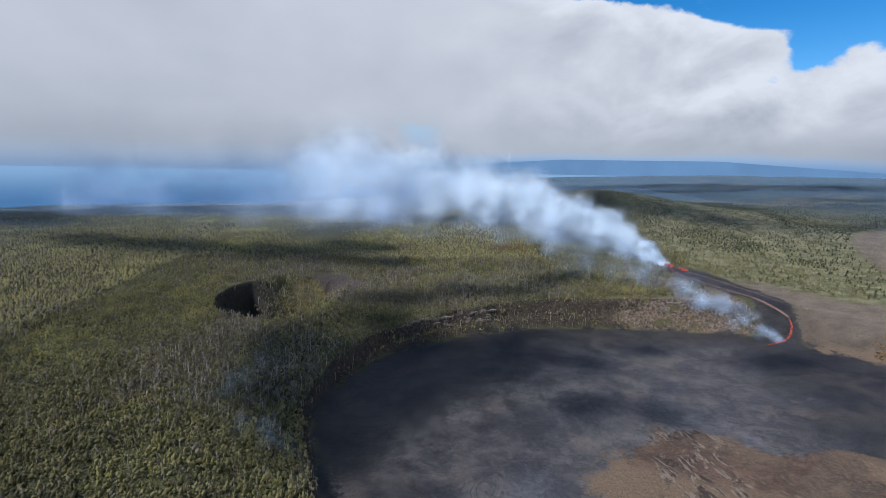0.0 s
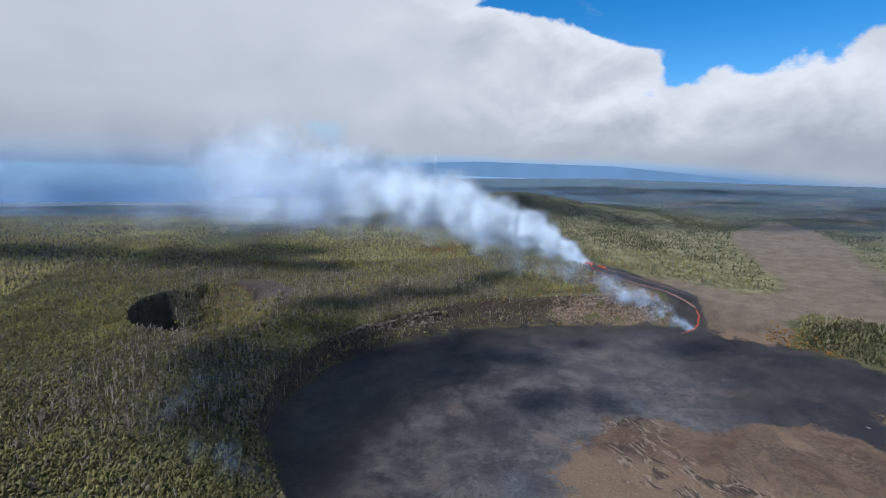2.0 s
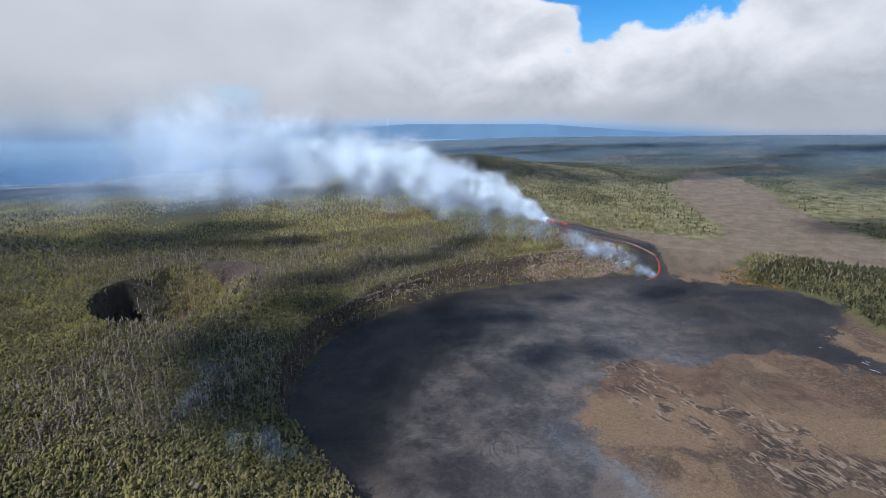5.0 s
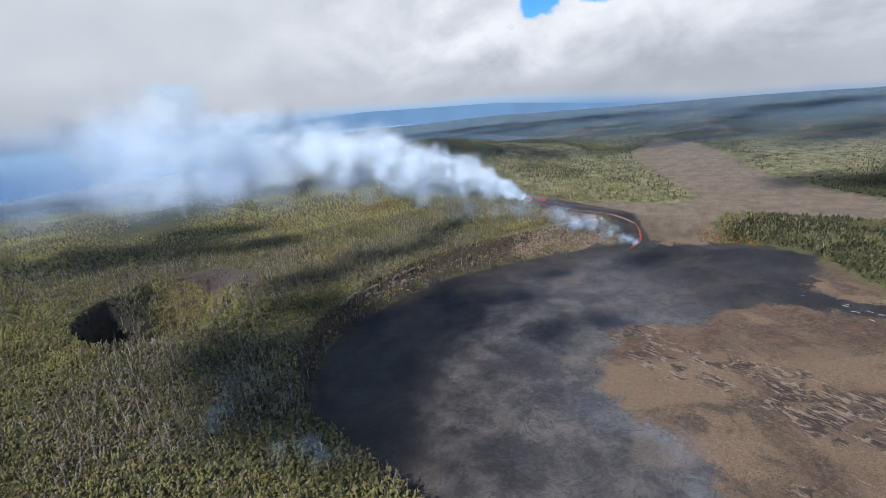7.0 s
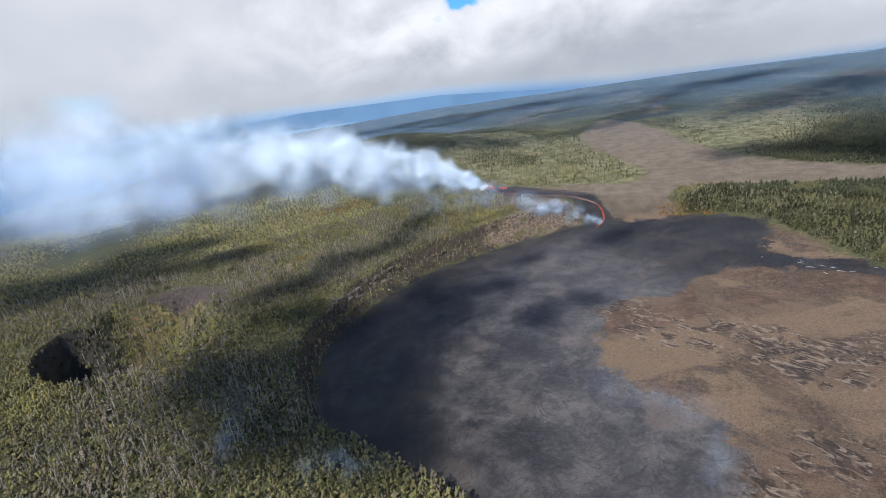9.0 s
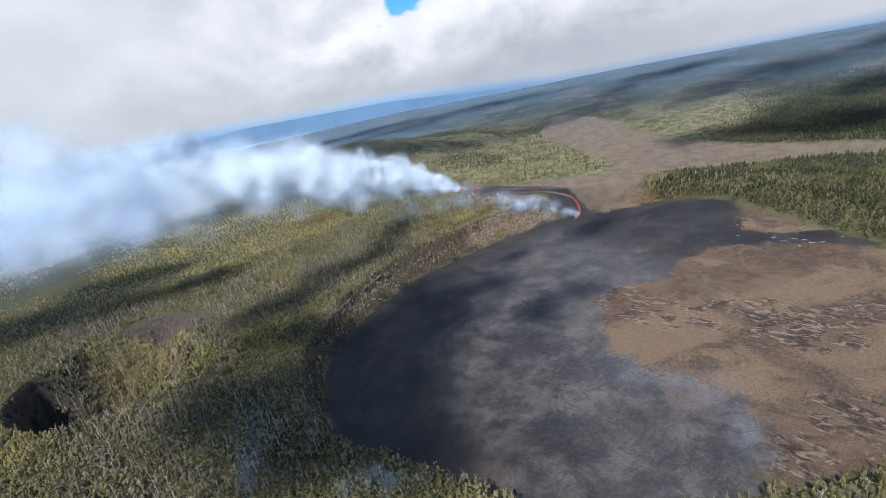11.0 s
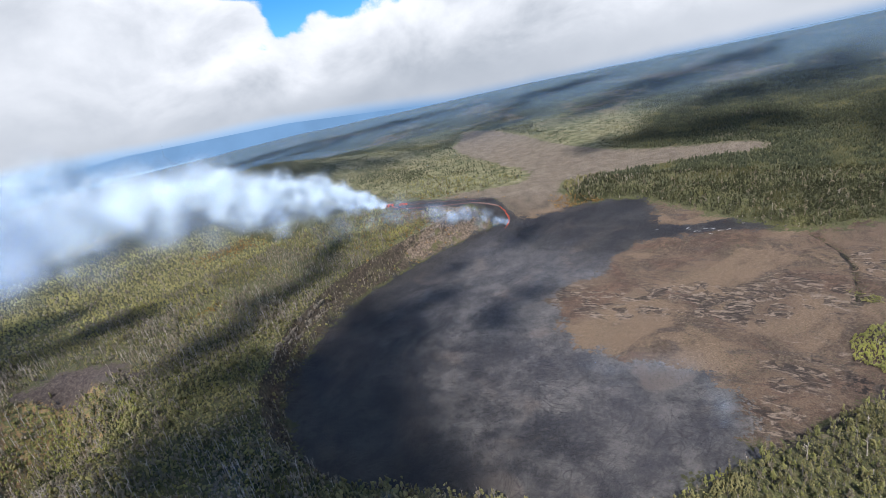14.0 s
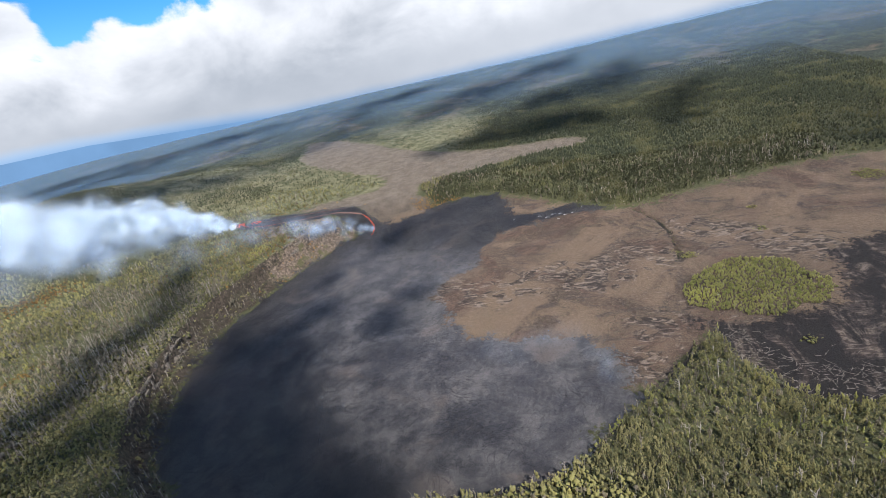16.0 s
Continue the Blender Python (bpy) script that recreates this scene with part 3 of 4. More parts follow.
def build_ground():
    ax, ay = axis(-480, 720, 4.0, 4400, 1.07), axis(-120, 1100, 4.0, 4400, 1.07)
    gx, gy = np.meshgrid(ax, ay)
    x, y = gx.ravel(), gy.ravel()
    z = height(x, y)
    w, h = len(ax), len(ay)
    a = (np.arange(h - 1)[:, None] * w + np.arange(w - 1)[None, :]).ravel()
    me = raw_mesh("ground", np.stack([x, y, z], 1), np.stack([a, a + 1, a + w + 1, a + w], 1), GROUND, 4)
    for name, outline, reach in (("fresh", NEW_LAVA, 22), ("brown", CRATER, 22), ("earth", SCAR, 22), ("dark", DARK_FLOW, 22), ("crack", CRACK, 8), ("swirl", SWIRL, 30), ("pit", PIT, 12), ("wall", CRATER, 22)):
        d = np.minimum(np.minimum(along(x, y, SWIRL) - 44, along(x, y, EDGE_SWIRL) - 22), along(x, y, EAST_SWIRL) - 44) if name == "swirl" else along(x, y, CRACK) + 3 * fractal(x, y, 18, 79, 3) - 1.5 if name == "crack" else outside(x, y, outline)
        if name == "wall":
            d = np.abs(d - 15) - 15 + 40 * (1 - smooth(x + 40 * fractal(x, y, 60, 91, 3), 280, 360) * smooth(y, 600, 700) * smooth(x, 590, 545))
        if name == "fresh":
            d = np.minimum(np.maximum(d, outside(x, y, CRATER) - 3), outside(x, y, LAVA_FIELD) + 9 * fractal(x, y, 50, 71, 4))
        if name == "brown":
            d = np.minimum(d, outside(x, y, BROWN_LAND) + 12 * fractal(x, y, 80, 73, 4))
            d = np.minimum(d, 60 * (np.hypot((x - 492) / 62, (y - 850) / 125) - 1) + 16 * fractal(x, y, 60, 74, 4))
        give(me, name, np.clip(-d / reach, -1.6, 1.6))
    give(me, "meadow", smooth(x, 520, 640) * smooth(y, 600, 760) * smooth(np.hypot(x, y), 2300, 1700))
    give(me, "far", smooth(np.hypot(x, y - 300) , 900, 1500))
    me.shade_smooth()
    return tagged(new("ground", me), "volcanic land with forest floor, crater basin and lava flows", "ground", kind="structure")


build_ground()


def ring_sheet(name, mat, bearings, lows, highs, r0, r1, label):
    """A curved slope far away, from a low edge at r0 to a high edge at r1."""
    b = np.radians(np.asarray(bearings, float))
    lo = np.stack([np.sin(b) * r0, np.cos(b) * r0, np.asarray(lows, float)], 1)
    hi = np.stack([np.sin(b) * r1, np.cos(b) * r1, np.asarray(highs, float)], 1)
    k = len(b)
    i = np.arange(k - 1)
    me = raw_mesh(name, np.concatenate([lo, hi]), np.stack([i, i + 1, i + k + 1, i + k], 1), mat, 4)
    return tagged(new(name, me), label, "backdrop", kind="structure")


# sea and mountain glow, with the air's haze put into their colours
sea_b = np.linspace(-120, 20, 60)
ring_sheet("water", SEA, sea_b, np.full(60, -30.0), np.full(60, 262.0), 3650, 4860, "distant sea, haze put into its glowing blue colour")
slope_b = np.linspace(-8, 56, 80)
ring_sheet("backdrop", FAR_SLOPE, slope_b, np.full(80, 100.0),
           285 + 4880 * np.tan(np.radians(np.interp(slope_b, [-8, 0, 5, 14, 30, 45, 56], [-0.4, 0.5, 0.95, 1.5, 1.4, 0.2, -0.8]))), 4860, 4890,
           "long shield mountain far behind the forest, haze put into its blue")


# ---- vegetation ----
OCTA = np.array([(1, 0, 0), (0, 1, 0), (-1, 0, 0), (0, -1, 0), (0, 0, 1), (0, 0, -1)], float)
OCTA_F = np.array([(0, 1, 4), (1, 2, 4), (2, 3, 4), (3, 0, 4), (1, 0, 5), (2, 1, 5), (3, 2, 5), (0, 3, 5)])


def lump(rng, centre, size):
    v = OCTA * (np.array(size) * rng.uniform(0.7, 1.25, (6, 1)))
    c, s = math.cos(rng.uniform(0, 6.3)), math.sin(rng.uniform(0, 6.3))
    v = v @ np.array([(c, s, 0.2), (-s, c, 0.15), (-0.2, -0.1, 1)])
    return v + np.array(centre), OCTA_F


def spike(p, q, r0, r1):
    """A tapered four-sided stem."""
    p, q = np.array(p, float), np.array(q, float)
    d = (q - p) / np.linalg.norm(q - p)
    u = np.cross(d, (0.3, 0.9, 0.2))
    u /= np.linalg.norm(u)
    w = np.cross(d, u)
    ring = [u, w, -u, -w]
    v = np.array([p + r0 * e for e in ring] + [q + r1 * e for e in ring])
    f = np.array([(i, (i + 1) % 4, 4 + (i + 1) % 4) for i in range(4)] + [(i, 4 + (i + 1) % 4, 4 + i) for i in range(4)])
    return v, f


def joined(pieces):
    verts, faces, at = [], [], 0
    for v, f in pieces:
        verts.append(v)
        faces.append(f + at)
        at += len(v)
    return np.concatenate(verts), np.concatenate(faces)


def crown_shape(rng, tall, wide, lumps):
    pieces = []
    for k in range(lumps):
        a, r = rng.uniform(0, 6.3), wide * 0.72 * math.sqrt(rng.uniform(0, 1))
        s = wide * rng.uniform(0.28, 0.48)
        pieces.append(lump(rng, (math.cos(a) * r, math.sin(a) * r, tall - s * 0.8 - rng.uniform(0, 0.42) * tall), (s, s, s * rng.uniform(0.7, 1.2))))
    return joined(pieces)


def trunk_shape(rng, tall, limbs):
    lean = rng.uniform(-0.06, 0.06, 2) * tall
    pieces = [spike((0, 0, -1.0), (lean[0], lean[1], tall * 0.8), 0.32, 0.10)]
    for _ in range(limbs):
        a, z = rng.uniform(0, 6.3), tall * rng.uniform(0.4, 0.75)
        pieces.append(spike((lean[0] * z / tall, lean[1] * z / tall, z), (math.cos(a) * tall * 0.2, math.sin(a) * tall * 0.2, z + tall * 0.22), 0.14, 0.05))
    return joined(pieces)


def slim_shape(rng, tall, wide, lumps, fat=1.0):
    """An upright narrow crown of small tufts."""
    pieces = []
    for k in range(lumps):
        up = (k + rng.uniform(0, 1)) / lumps
        a, r = rng.uniform(0, 6.3), wide * (1.05 - 0.7 * up) * math.sqrt(rng.uniform(0, 1))
        s = fat * wide * rng.uniform(0.8, 1.3) / lumps ** 0.55
        pieces.append(lump(rng, (math.cos(a) * r, math.sin(a) * r, tall * (0.42 + 0.56 * up)), (s, s, s * rng.uniform(1.5, 2.6))))
    return joined(pieces)


def dead_shape(rng, tall):
    pieces = [spike((0, 0, -1.0), (rng.uniform(-0.8, 0.8), rng.uniform(-0.8, 0.8), tall), 0.48, 0.16)]
    for _ in range(4):
        a, z = rng.uniform(0, 6.3), tall * rng.uniform(0.45, 0.95)
        out = tall * rng.uniform(0.10, 0.22)
        pieces.append(spike((0, 0, z), (math.cos(a) * out, math.sin(a) * out, z + out * rng.uniform(0.5, 1.4)), 0.24, 0.10))
    return joined(pieces)


def strewn(name, shapes, x, y, z, scale, mat, label, category, rng):
    """Many copies of a few shapes, joined into one mesh."""
    kind, turn = rng.integers(0, len(shapes), len(x)), rng.uniform(0, 6.3, len(x))
    verts, faces, at = [], [], 0
    for k, (v, f) in enumerate(shapes):
        i = np.where(kind == k)[0]
        if not len(i):
            continue
        c, s = np.cos(turn[i])[:, None] * scale[i][:, None], np.sin(turn[i])[:, None] * scale[i][:, None]
        p = np.stack([v[:, 0] * c - v[:, 1] * s + x[i][:, None], v[:, 0] * s + v[:, 1] * c + y[i][:, None], v[:, 2] * scale[i][:, None] + z[i][:, None]], 2)
        verts.append(p.reshape(-1, 3))
        faces.append((f[None] + (at + np.arange(len(i)) * len(v))[:, None, None]).reshape(-1, 3))
        at += len(i) * len(v)
    me = raw_mesh(name, np.concatenate(verts), np.concatenate(faces), mat)
    me.shade_smooth()
    return tagged(new(name, me), label, category, kind="stuff")


def tuft_shape(rng, tall, wide):
    """A far tree as an uneven tent of four leaf faces."""
    a = np.arange(4) * math.pi / 2 + rng.uniform(0, 1.5)
    r = wide * rng.uniform(0.7, 1.2, 4)
    v = np.concatenate([np.stack([np.cos(a) * r, np.sin(a) * r, tall * rng.uniform(0.05, 0.4, 4)], 1), [(wide * rng.uniform(-0.3, 0.3), wide * rng.uniform(-0.3, 0.3), tall)]])
    return v, np.array([(0, 1, 4), (1, 2, 4), (2, 3, 4), (3, 0, 4)])


def jittered(rng, x0, x1, y0, y1, step):
    gx, gy = np.meshgrid(np.arange(x0, x1, step), np.arange(y0, y1, step))
    return (gx + rng.uniform(-0.48, 0.48, gx.shape) * step).ravel(), (gy + rng.uniform(-0.48, 0.48, gy.shape) * step).ravel()


def wooded(x, y):
    """How thickly trees stand, 0 to 1."""
    d = np.minimum(outside(x, y, CRATER), outside(x, y, BROWN_LAND))
    d = np.minimum(d, outside(x, y, LAVA_FIELD) - 6)
    keep = smooth(d, 5, 12) * (1 - 0.85 * smooth(outside(x, y, CRATER), 16 + 14 * smooth(y, 520, 620) + 6 * smooth(y, 690, 790), 9 + 13 * smooth(y, 520, 620) + 6 * smooth(y, 690, 790)) * smooth(x, 470, 400) * smooth(y, 330, 420))
    keep *= 1 - 0.93 * smooth(-outside(x, y, SCAR) + 14 * fractal(x, y, 26, 123, 3), -6, 4)
    scorched = np.maximum(np.exp(-(((x - 440) / 110) ** 2 + ((y - 960) / 130) ** 2)), np.exp(-(((x - 500) / 60) ** 2 + ((y - 830) / 90) ** 2)))
    upland = smooth(x, 540, 640) * smooth(y, 620, 760)
    keep *= (1 - 0.85 * scorched) * (1 - 0.80 * upland * smooth(fractal(x, y, 150, 121, 3), 0.35, 0.0))
    keep *= 1 - 0.92 * smooth(x, 270, 310) * smooth(x, 540, 500) * smooth(outside(x, y, CRATER), 58, 42) * smooth(y, 640, 700)
    keep *= 1 - 0.95 * np.exp(-(((x - 175) / 60) ** 2 + ((y - 1262) / 40) ** 2))
    keep *= 1 - 0.95 * np.exp(-(((x + 14) / 24) ** 2 + ((y - 976) / 16) ** 2))
    pit = -outside(x, y, PIT)
    keep *= 1 - 0.92 * smooth(pit, -2, 6) * smooth(x, -375, -400)
    keep *= 0.72 + 0.5 * fractal(x, y, 120, 21, 4)
    keep = np.maximum(keep, 0.8 * smooth(pit, 0, 12) * smooth(x, -385, -345) * smooth(outside(x, y, SCAR), 4, 12))
    return np.clip(keep, 0, 1)


def in_view(x, y, under=False):
    """The part of the land that the flight overlooks."""
    near = under & (x > -900) & (x < 60) & (y > -450) & (y < 420)
    b0, b1 = np.degrees(np.arctan2(x, y)), np.degrees(np.arctan2(x + 318, y - 200))
    path = (x > -420) & (x < 50) & (y > -70) & (y < 420)
    return near | path | ((b0 > -52) & (b0 < 80) & (y > 180)) | ((b1 > -10) & (b1 < 122))


def mesh_part(name, shape, mat, parent, label=""):
    ob = new(name, raw_mesh(name, *shape, mat))
    ob.parent = parent
    return tagged(ob, label)


def model_tree(rng, tall, wide, leaf, label, grey=False):
    """One tree: trunk with limbs, and a crown of many clumps."""
    tree = tagged(new("tree"), label, "tree", "trees on the crater rim")
    mesh_part("trunk", trunk_shape(rng, tall, 4), BARK, tree)
    mesh_part("crown", slim_shape(rng, tall, wide * 0.66, 24, 1.7), leaf, tree)
    return tree


def model_dead_tree(rng, tall):
    tree = tagged(new("dead_tree"), "bleached leafless dead tree standing on the rim", "dead tree", "dead trees on the rim")
    mesh_part("trunk", spike((0, 0, -1.0), (rng.uniform(-0.8, 0.8), rng.uniform(-0.8, 0.8), tall), 0.42, 0.14), DEADWOOD, tree)
    for _ in range(6):
        a, z = rng.uniform(0, 6.3), tall * rng.uniform(0.4, 0.9)
        out = tall * rng.uniform(0.12, 0.24)
        mesh_part("branch", spike((0, 0, z), (math.cos(a) * out, math.sin(a) * out, z + out * rng.uniform(0.5, 1.3)), 0.2, 0.07), DEADWOOD, tree)
    return tree


def build_forest():
    rng = np.random.default_rng(5)
    live = [slim_shape(rng, t, w, 4) for t, w in ((8, 2.1), (10, 2.2), (7, 2.4), (12, 2.1), (9, 2.3), (6, 2.2))]
    slim = [slim_shape(rng, t, w, 11, 1.55) for t, w in ((9, 1.25), (11, 1.2), (8, 1.4), (12, 1.3), (10, 1.1), (7, 1.3))]
    upright = [slim_shape(rng, t, w, 4, 0.9) for t, w in ((8, 1.7), (10, 1.7), (7, 1.9), (11, 1.6))]
    stems = [trunk_shape(rng, t, 1) for t in (8, 10, 11)]
    small = [slim_shape(rng, 5.0, 2.0, 6) for _ in range(5)]
    scrub = [crown_shape(rng, 3.4, 3.2, 2) for _ in range(4)]
    dead = [dead_shape(rng, t) for t in (9, 11, 13, 8)]
    tuft = [tuft_shape(rng, t, w) for t, w in ((8, 3.4), (10, 3.0), (7, 3.8), (9, 3.2), (6, 4.0), (11, 2.8))]
    # near woods
    x, y = jittered(rng, -640, 800, -140, 1150, 4.3)
    keep = (rng.uniform(0, 1, len(x)) < wooded(x, y)) & in_view(x, y)
    x, y = x[keep], y[keep]
    z = height(x, y)
    greying = smooth(0.10 + fractal(x, y, 170, 31, 4) + 0.45 * np.exp(-(((x + 190) / 120) ** 2 + ((y - 610) / 140) ** 2)) + 0.55 * np.exp(-(((x - 50) / 90) ** 2 + ((y - 100) / 70) ** 2)) + 0.40 * np.exp(-(((x - 120) / 260) ** 2 + ((y - 900) / 120) ** 2)) + 0.5 * np.exp(-(((x + 50) / 190) ** 2 + ((y - 790) / 130) ** 2)), 0.0, 0.60)
    roll = rng.uniform(0, 1, len(x))
    west = 1 - 0.75 * smooth(x, 440, 540)
    dies = roll < (0.045 + 0.24 * greying ** 1.6) * west
    grey = ~dies & (roll > 0.90 - 0.55 * greying * west)
    green = ~dies & ~grey
    size = (0.5 + 0.85 * rng.uniform(0, 1, len(x)) ** 1.4) * (1.0 + 0.35 * fractal(x, y, 60, 33, 3))
    # the trees nearest to the flight stand as single things
    rank = np.hypot(x - 40, y - 150) + 0.35 * np.hypot(x + 130, y - 400)
    chosen = np.zeros(len(x), bool)
    chosen[np.argsort(rank)[:290]] = True
    models = [model_tree(rng, 9, 2.3, LEAF, "green ohia tree with a pale slender trunk"), model_tree(rng, 11, 2.2, LEAF, "tall green ohia tree with a pale slender trunk"),
              model_tree(rng, 7, 2.6, LEAF_YELLOW, "low yellow-green leafy tree on the rim"), model_tree(rng, 9, 2.4, LEAF_GREY, "dusty grey-green ohia tree with thin crown")]
    bare = [model_dead_tree(rng, 11), model_dead_tree(rng, 13)]
    used = set()
    for i in np.where(chosen)[0]:
        choice = bare[i % 2] if dies[i] else models[3] if grey[i] else models[i % 3 if i % 7 else 2]
        where = pose(x[i], y[i], z[i], 0, 0, rng.uniform(0, 360)) @ Matrix.Scale(float(size[i]), 4)
        if choice not in used:
            used.add(choice)
            first = where
            choice.matrix_basis = first
        else:
            loc, rot, sc = where.decompose()
            twin = copy_thing(choice, Matrix.LocRotScale(loc, rot, None))
            twin.scale = sc
    green, grey, dies = green & ~chosen, grey & ~chosen, dies & ~chosen
    near = np.hypot(x - 60, y - 110) < 165
    edge = near & green & ((outside(x, y, CRATER) < 15 + 14 * fractal(x, y, 30, 131, 3)) | (fractal(x, y, 55, 133, 3) > 0.42))
    green = green & ~edge
    strewn("rim_trees", slim, x[edge], y[edge], z[edge], size[edge], LEAF_BRIGHT, "bright yellow-green trees along the rim's edge", "trees", rng)
    fill_x, fill_y = np.r_[x[near & green] + 2.2, x[near & green] - 0.9], np.r_[y[near & green] + 1.4, y[near & green] + 2.4]
    strewn("rim_trees", slim, np.r_[x[near & green], fill_x], np.r_[y[near & green], fill_y], np.r_[z[near & green], height(fill_x, fill_y)], np.r_[size[near & green], 0.9 * size[near & green][::-1], 0.8 * size[near & green]],
           LEAF, "slender green ohia trees crowding the rim grove", "trees", rng)
    strewn("rim_trees", slim, x[near & grey], y[near & grey], z[near & grey], size[near & grey], LEAF_GREY, "slender grey-green trees in the rim grove", "trees", rng)
    # east of x 500 the trees take a darker leaf colour
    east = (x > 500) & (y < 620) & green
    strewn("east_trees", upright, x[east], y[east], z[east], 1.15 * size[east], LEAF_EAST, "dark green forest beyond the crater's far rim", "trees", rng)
    green, grey = green & ~near & ~east, grey & ~near
    strewn("green_trees", live, x[green], y[green], z[green], size[green], LEAF, "dense green ohia crowns over the rift forest", "trees", rng)
    strewn("grey_trees", live, x[grey], y[grey], z[grey], size[grey], LEAF_GREY, "dusty grey-green ohia crowns among dead trunks", "trees", rng)
    stem = ((green | near) & ~dies & ~chosen & (rng.uniform(0, 1, len(x)) < 0.16 * west + 0.4 * near)) | (grey & (rng.uniform(0, 1, len(x)) < 0.7))
    strewn("tree_trunks", stems, x[stem], y[stem], z[stem], size[stem], BARK, "pale slender trunks of the forest trees", "trunks", rng)
    strewn("dead_trees", dead, x[dies], y[dies], z[dies], size[dies], DEADWOOD, "bleached leafless dead trees standing in the forest", "dead trees", rng)
    # undergrowth between the trees
    x, y = jittered(rng, -600, 720, -120, 900, 4.3)
    keep = (rng.uniform(0, 1, len(x)) < 1.15 * wooded(x, y)) & in_view(x, y)
    x, y = x[keep], y[keep]
    tint = rng.uniform(0, 1, len(x)) < smooth(fractal(x, y, 60, 81, 3), -0.25, 0.6) * (x < 500)
    tall = rng.uniform(0.6, 1.5, len(x)) * (1 - 0.45 * smooth(np.hypot(x - 60, y - 110), 190, 150))
    z = height(x, y)
    strewn("undergrowth", scrub, x[tint], y[tint], z[tint], tall[tint], LEAF_YELLOW, "yellow-green fern and scrub undergrowth between trees", "shrubs", rng)
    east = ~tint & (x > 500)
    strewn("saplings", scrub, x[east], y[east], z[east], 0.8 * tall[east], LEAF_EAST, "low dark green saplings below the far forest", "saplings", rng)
    tint |= east
    strewn("saplings", scrub, x[~tint], y[~tint], z[~tint], 1.2 * tall[~tint], LEAF, "low green saplings filling the forest between trees", "saplings", rng)
    # scorched scrub near the fissure and on the crater walls
    x, y = jittered(rng, -160, 700, 480, 1320, 3.7)
    heat = 0.55 * np.exp(-(((x - 430) / 120) ** 2 + ((y - 930) / 120) ** 2)) + 0.9 * np.exp(-(((x - 175) / 60) ** 2 + ((y - 1262) / 40) ** 2))
    heat += 0.9 * np.exp(-(((x + 14) / 22) ** 2 + ((y - 976) / 14) ** 2)) + 0.95 * smooth(np.hypot((x - 648) / 1.0, (y - 590) / 2.2), 40, 22)
    keep = (rng.uniform(0, 1, len(x)) < heat * (0.6 + 0.6 * fractal(x, y, 40, 35, 3))) & (outside(x, y, CRATER) > 2) & (outside(x, y, LAVA_FIELD) > 4)
    x, y = x[keep], y[keep]
    strewn("scorched_scrub", scrub, x, y, height(x, y), rng.uniform(0.8, 1.7, len(x)), LEAF_RUST, "scorched orange-brown scrub by the lava", "shrubs", rng)
    # dry scrub and dead stems on the crater walls
    x, y = jittered(rng, -190, 470, 280, 870, 2.6)
    d = outside(x, y, CRATER)
    high = 13 + 13 * smooth(y, 520, 620) + 9 * smooth(y, 690, 790)
    wall = smooth(d, 0, 5) * smooth(d, high + 4, high - 4) * (0.75 + 0.6 * fractal(x, y, 50, 36, 3)) * (1 - 0.93 * smooth(x, 265, 310))
    keep = (rng.uniform(0, 1, len(x)) < wall) & (outside(x, y, LAVA_FIELD) > 4) & in_view(x, y)
    x, y = x[keep], y[keep]
    z, tall, roll = height(x, y), rng.uniform(0.3, 0.95, len(x)), rng.uniform(0, 1, len(x))
    for pick, shapes, mat, label, category in ((roll < 0.7, scrub, LEAF_BROWN, "dry brown scrub clinging to the crater wall", "shrubs"), ((roll >= 0.7) & (roll < 0.82), scrub, LEAF, "green scrub clinging to the crater wall", "shrubs"),
                                               (roll >= 0.82, dead, FALLEN, "grey dead stems leaning on the crater wall", "dead trees")):
        strewn("wall_scrub", shapes, x[pick], y[pick], z[pick], tall[pick], mat, label, category, rng)
    # farther woods
    x, y = jittered(rng, -1900, 2300, -500, 2300, 6.6)
    far = (x < -640) | (x > 800) | (y > 1150) | (y < -140) | ~in_view(x, y)
    x, y = x[far & in_view(x, y, True)], y[far & in_view(x, y, True)]
    patch = fractal(x, y * 1.4, 420, 41, 4) + 0.55 * smooth(x, -300, -600) + 0.55 * smooth(x, 500, 700) * smooth(y, 900, 600)
    keep = rng.uniform(0, 1, len(x)) < 1.25 * wooded(x, y) * smooth(patch, -0.40, 0.05) * smooth(np.hypot(x, y), 2600, 1900)
    x, y, patch = x[keep], y[keep], patch[keep]
    z, size, roll = height(x, y) - 0.5, rng.uniform(0.55, 1.2, len(x)) * (0.75 + 0.35 * smooth(patch, 0.0, 0.6)), rng.uniform(0, 1, len(x))
    pale = roll < (0.16 + 0.2 * fractal(x, y, 150, 43, 3)) * (1 - smooth(x, 200, 500))
    west = (x < 250) & ~pale
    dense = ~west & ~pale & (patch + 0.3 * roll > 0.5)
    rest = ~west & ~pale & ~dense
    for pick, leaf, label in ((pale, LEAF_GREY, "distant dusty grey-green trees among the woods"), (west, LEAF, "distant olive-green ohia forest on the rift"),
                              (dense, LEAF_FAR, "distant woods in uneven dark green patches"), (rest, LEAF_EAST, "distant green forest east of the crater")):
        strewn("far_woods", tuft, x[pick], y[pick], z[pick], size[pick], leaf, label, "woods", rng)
    # trees down the slope of the pit, shade and sunlight put into leaf colours
    x, y = jittered(rng, -420, -170, 712, 1015, 3.0)
    keep = (outside(x, y, PIT) < -3) & (outside(x, y, SCAR) > 3) & (rng.uniform(0, 1, len(x)) < 0.56 + 1.1 * fractal(x, y, 34, 95, 3) + 0.3 * smooth(x, -300, -350))
    x, y = x[keep], y[keep]
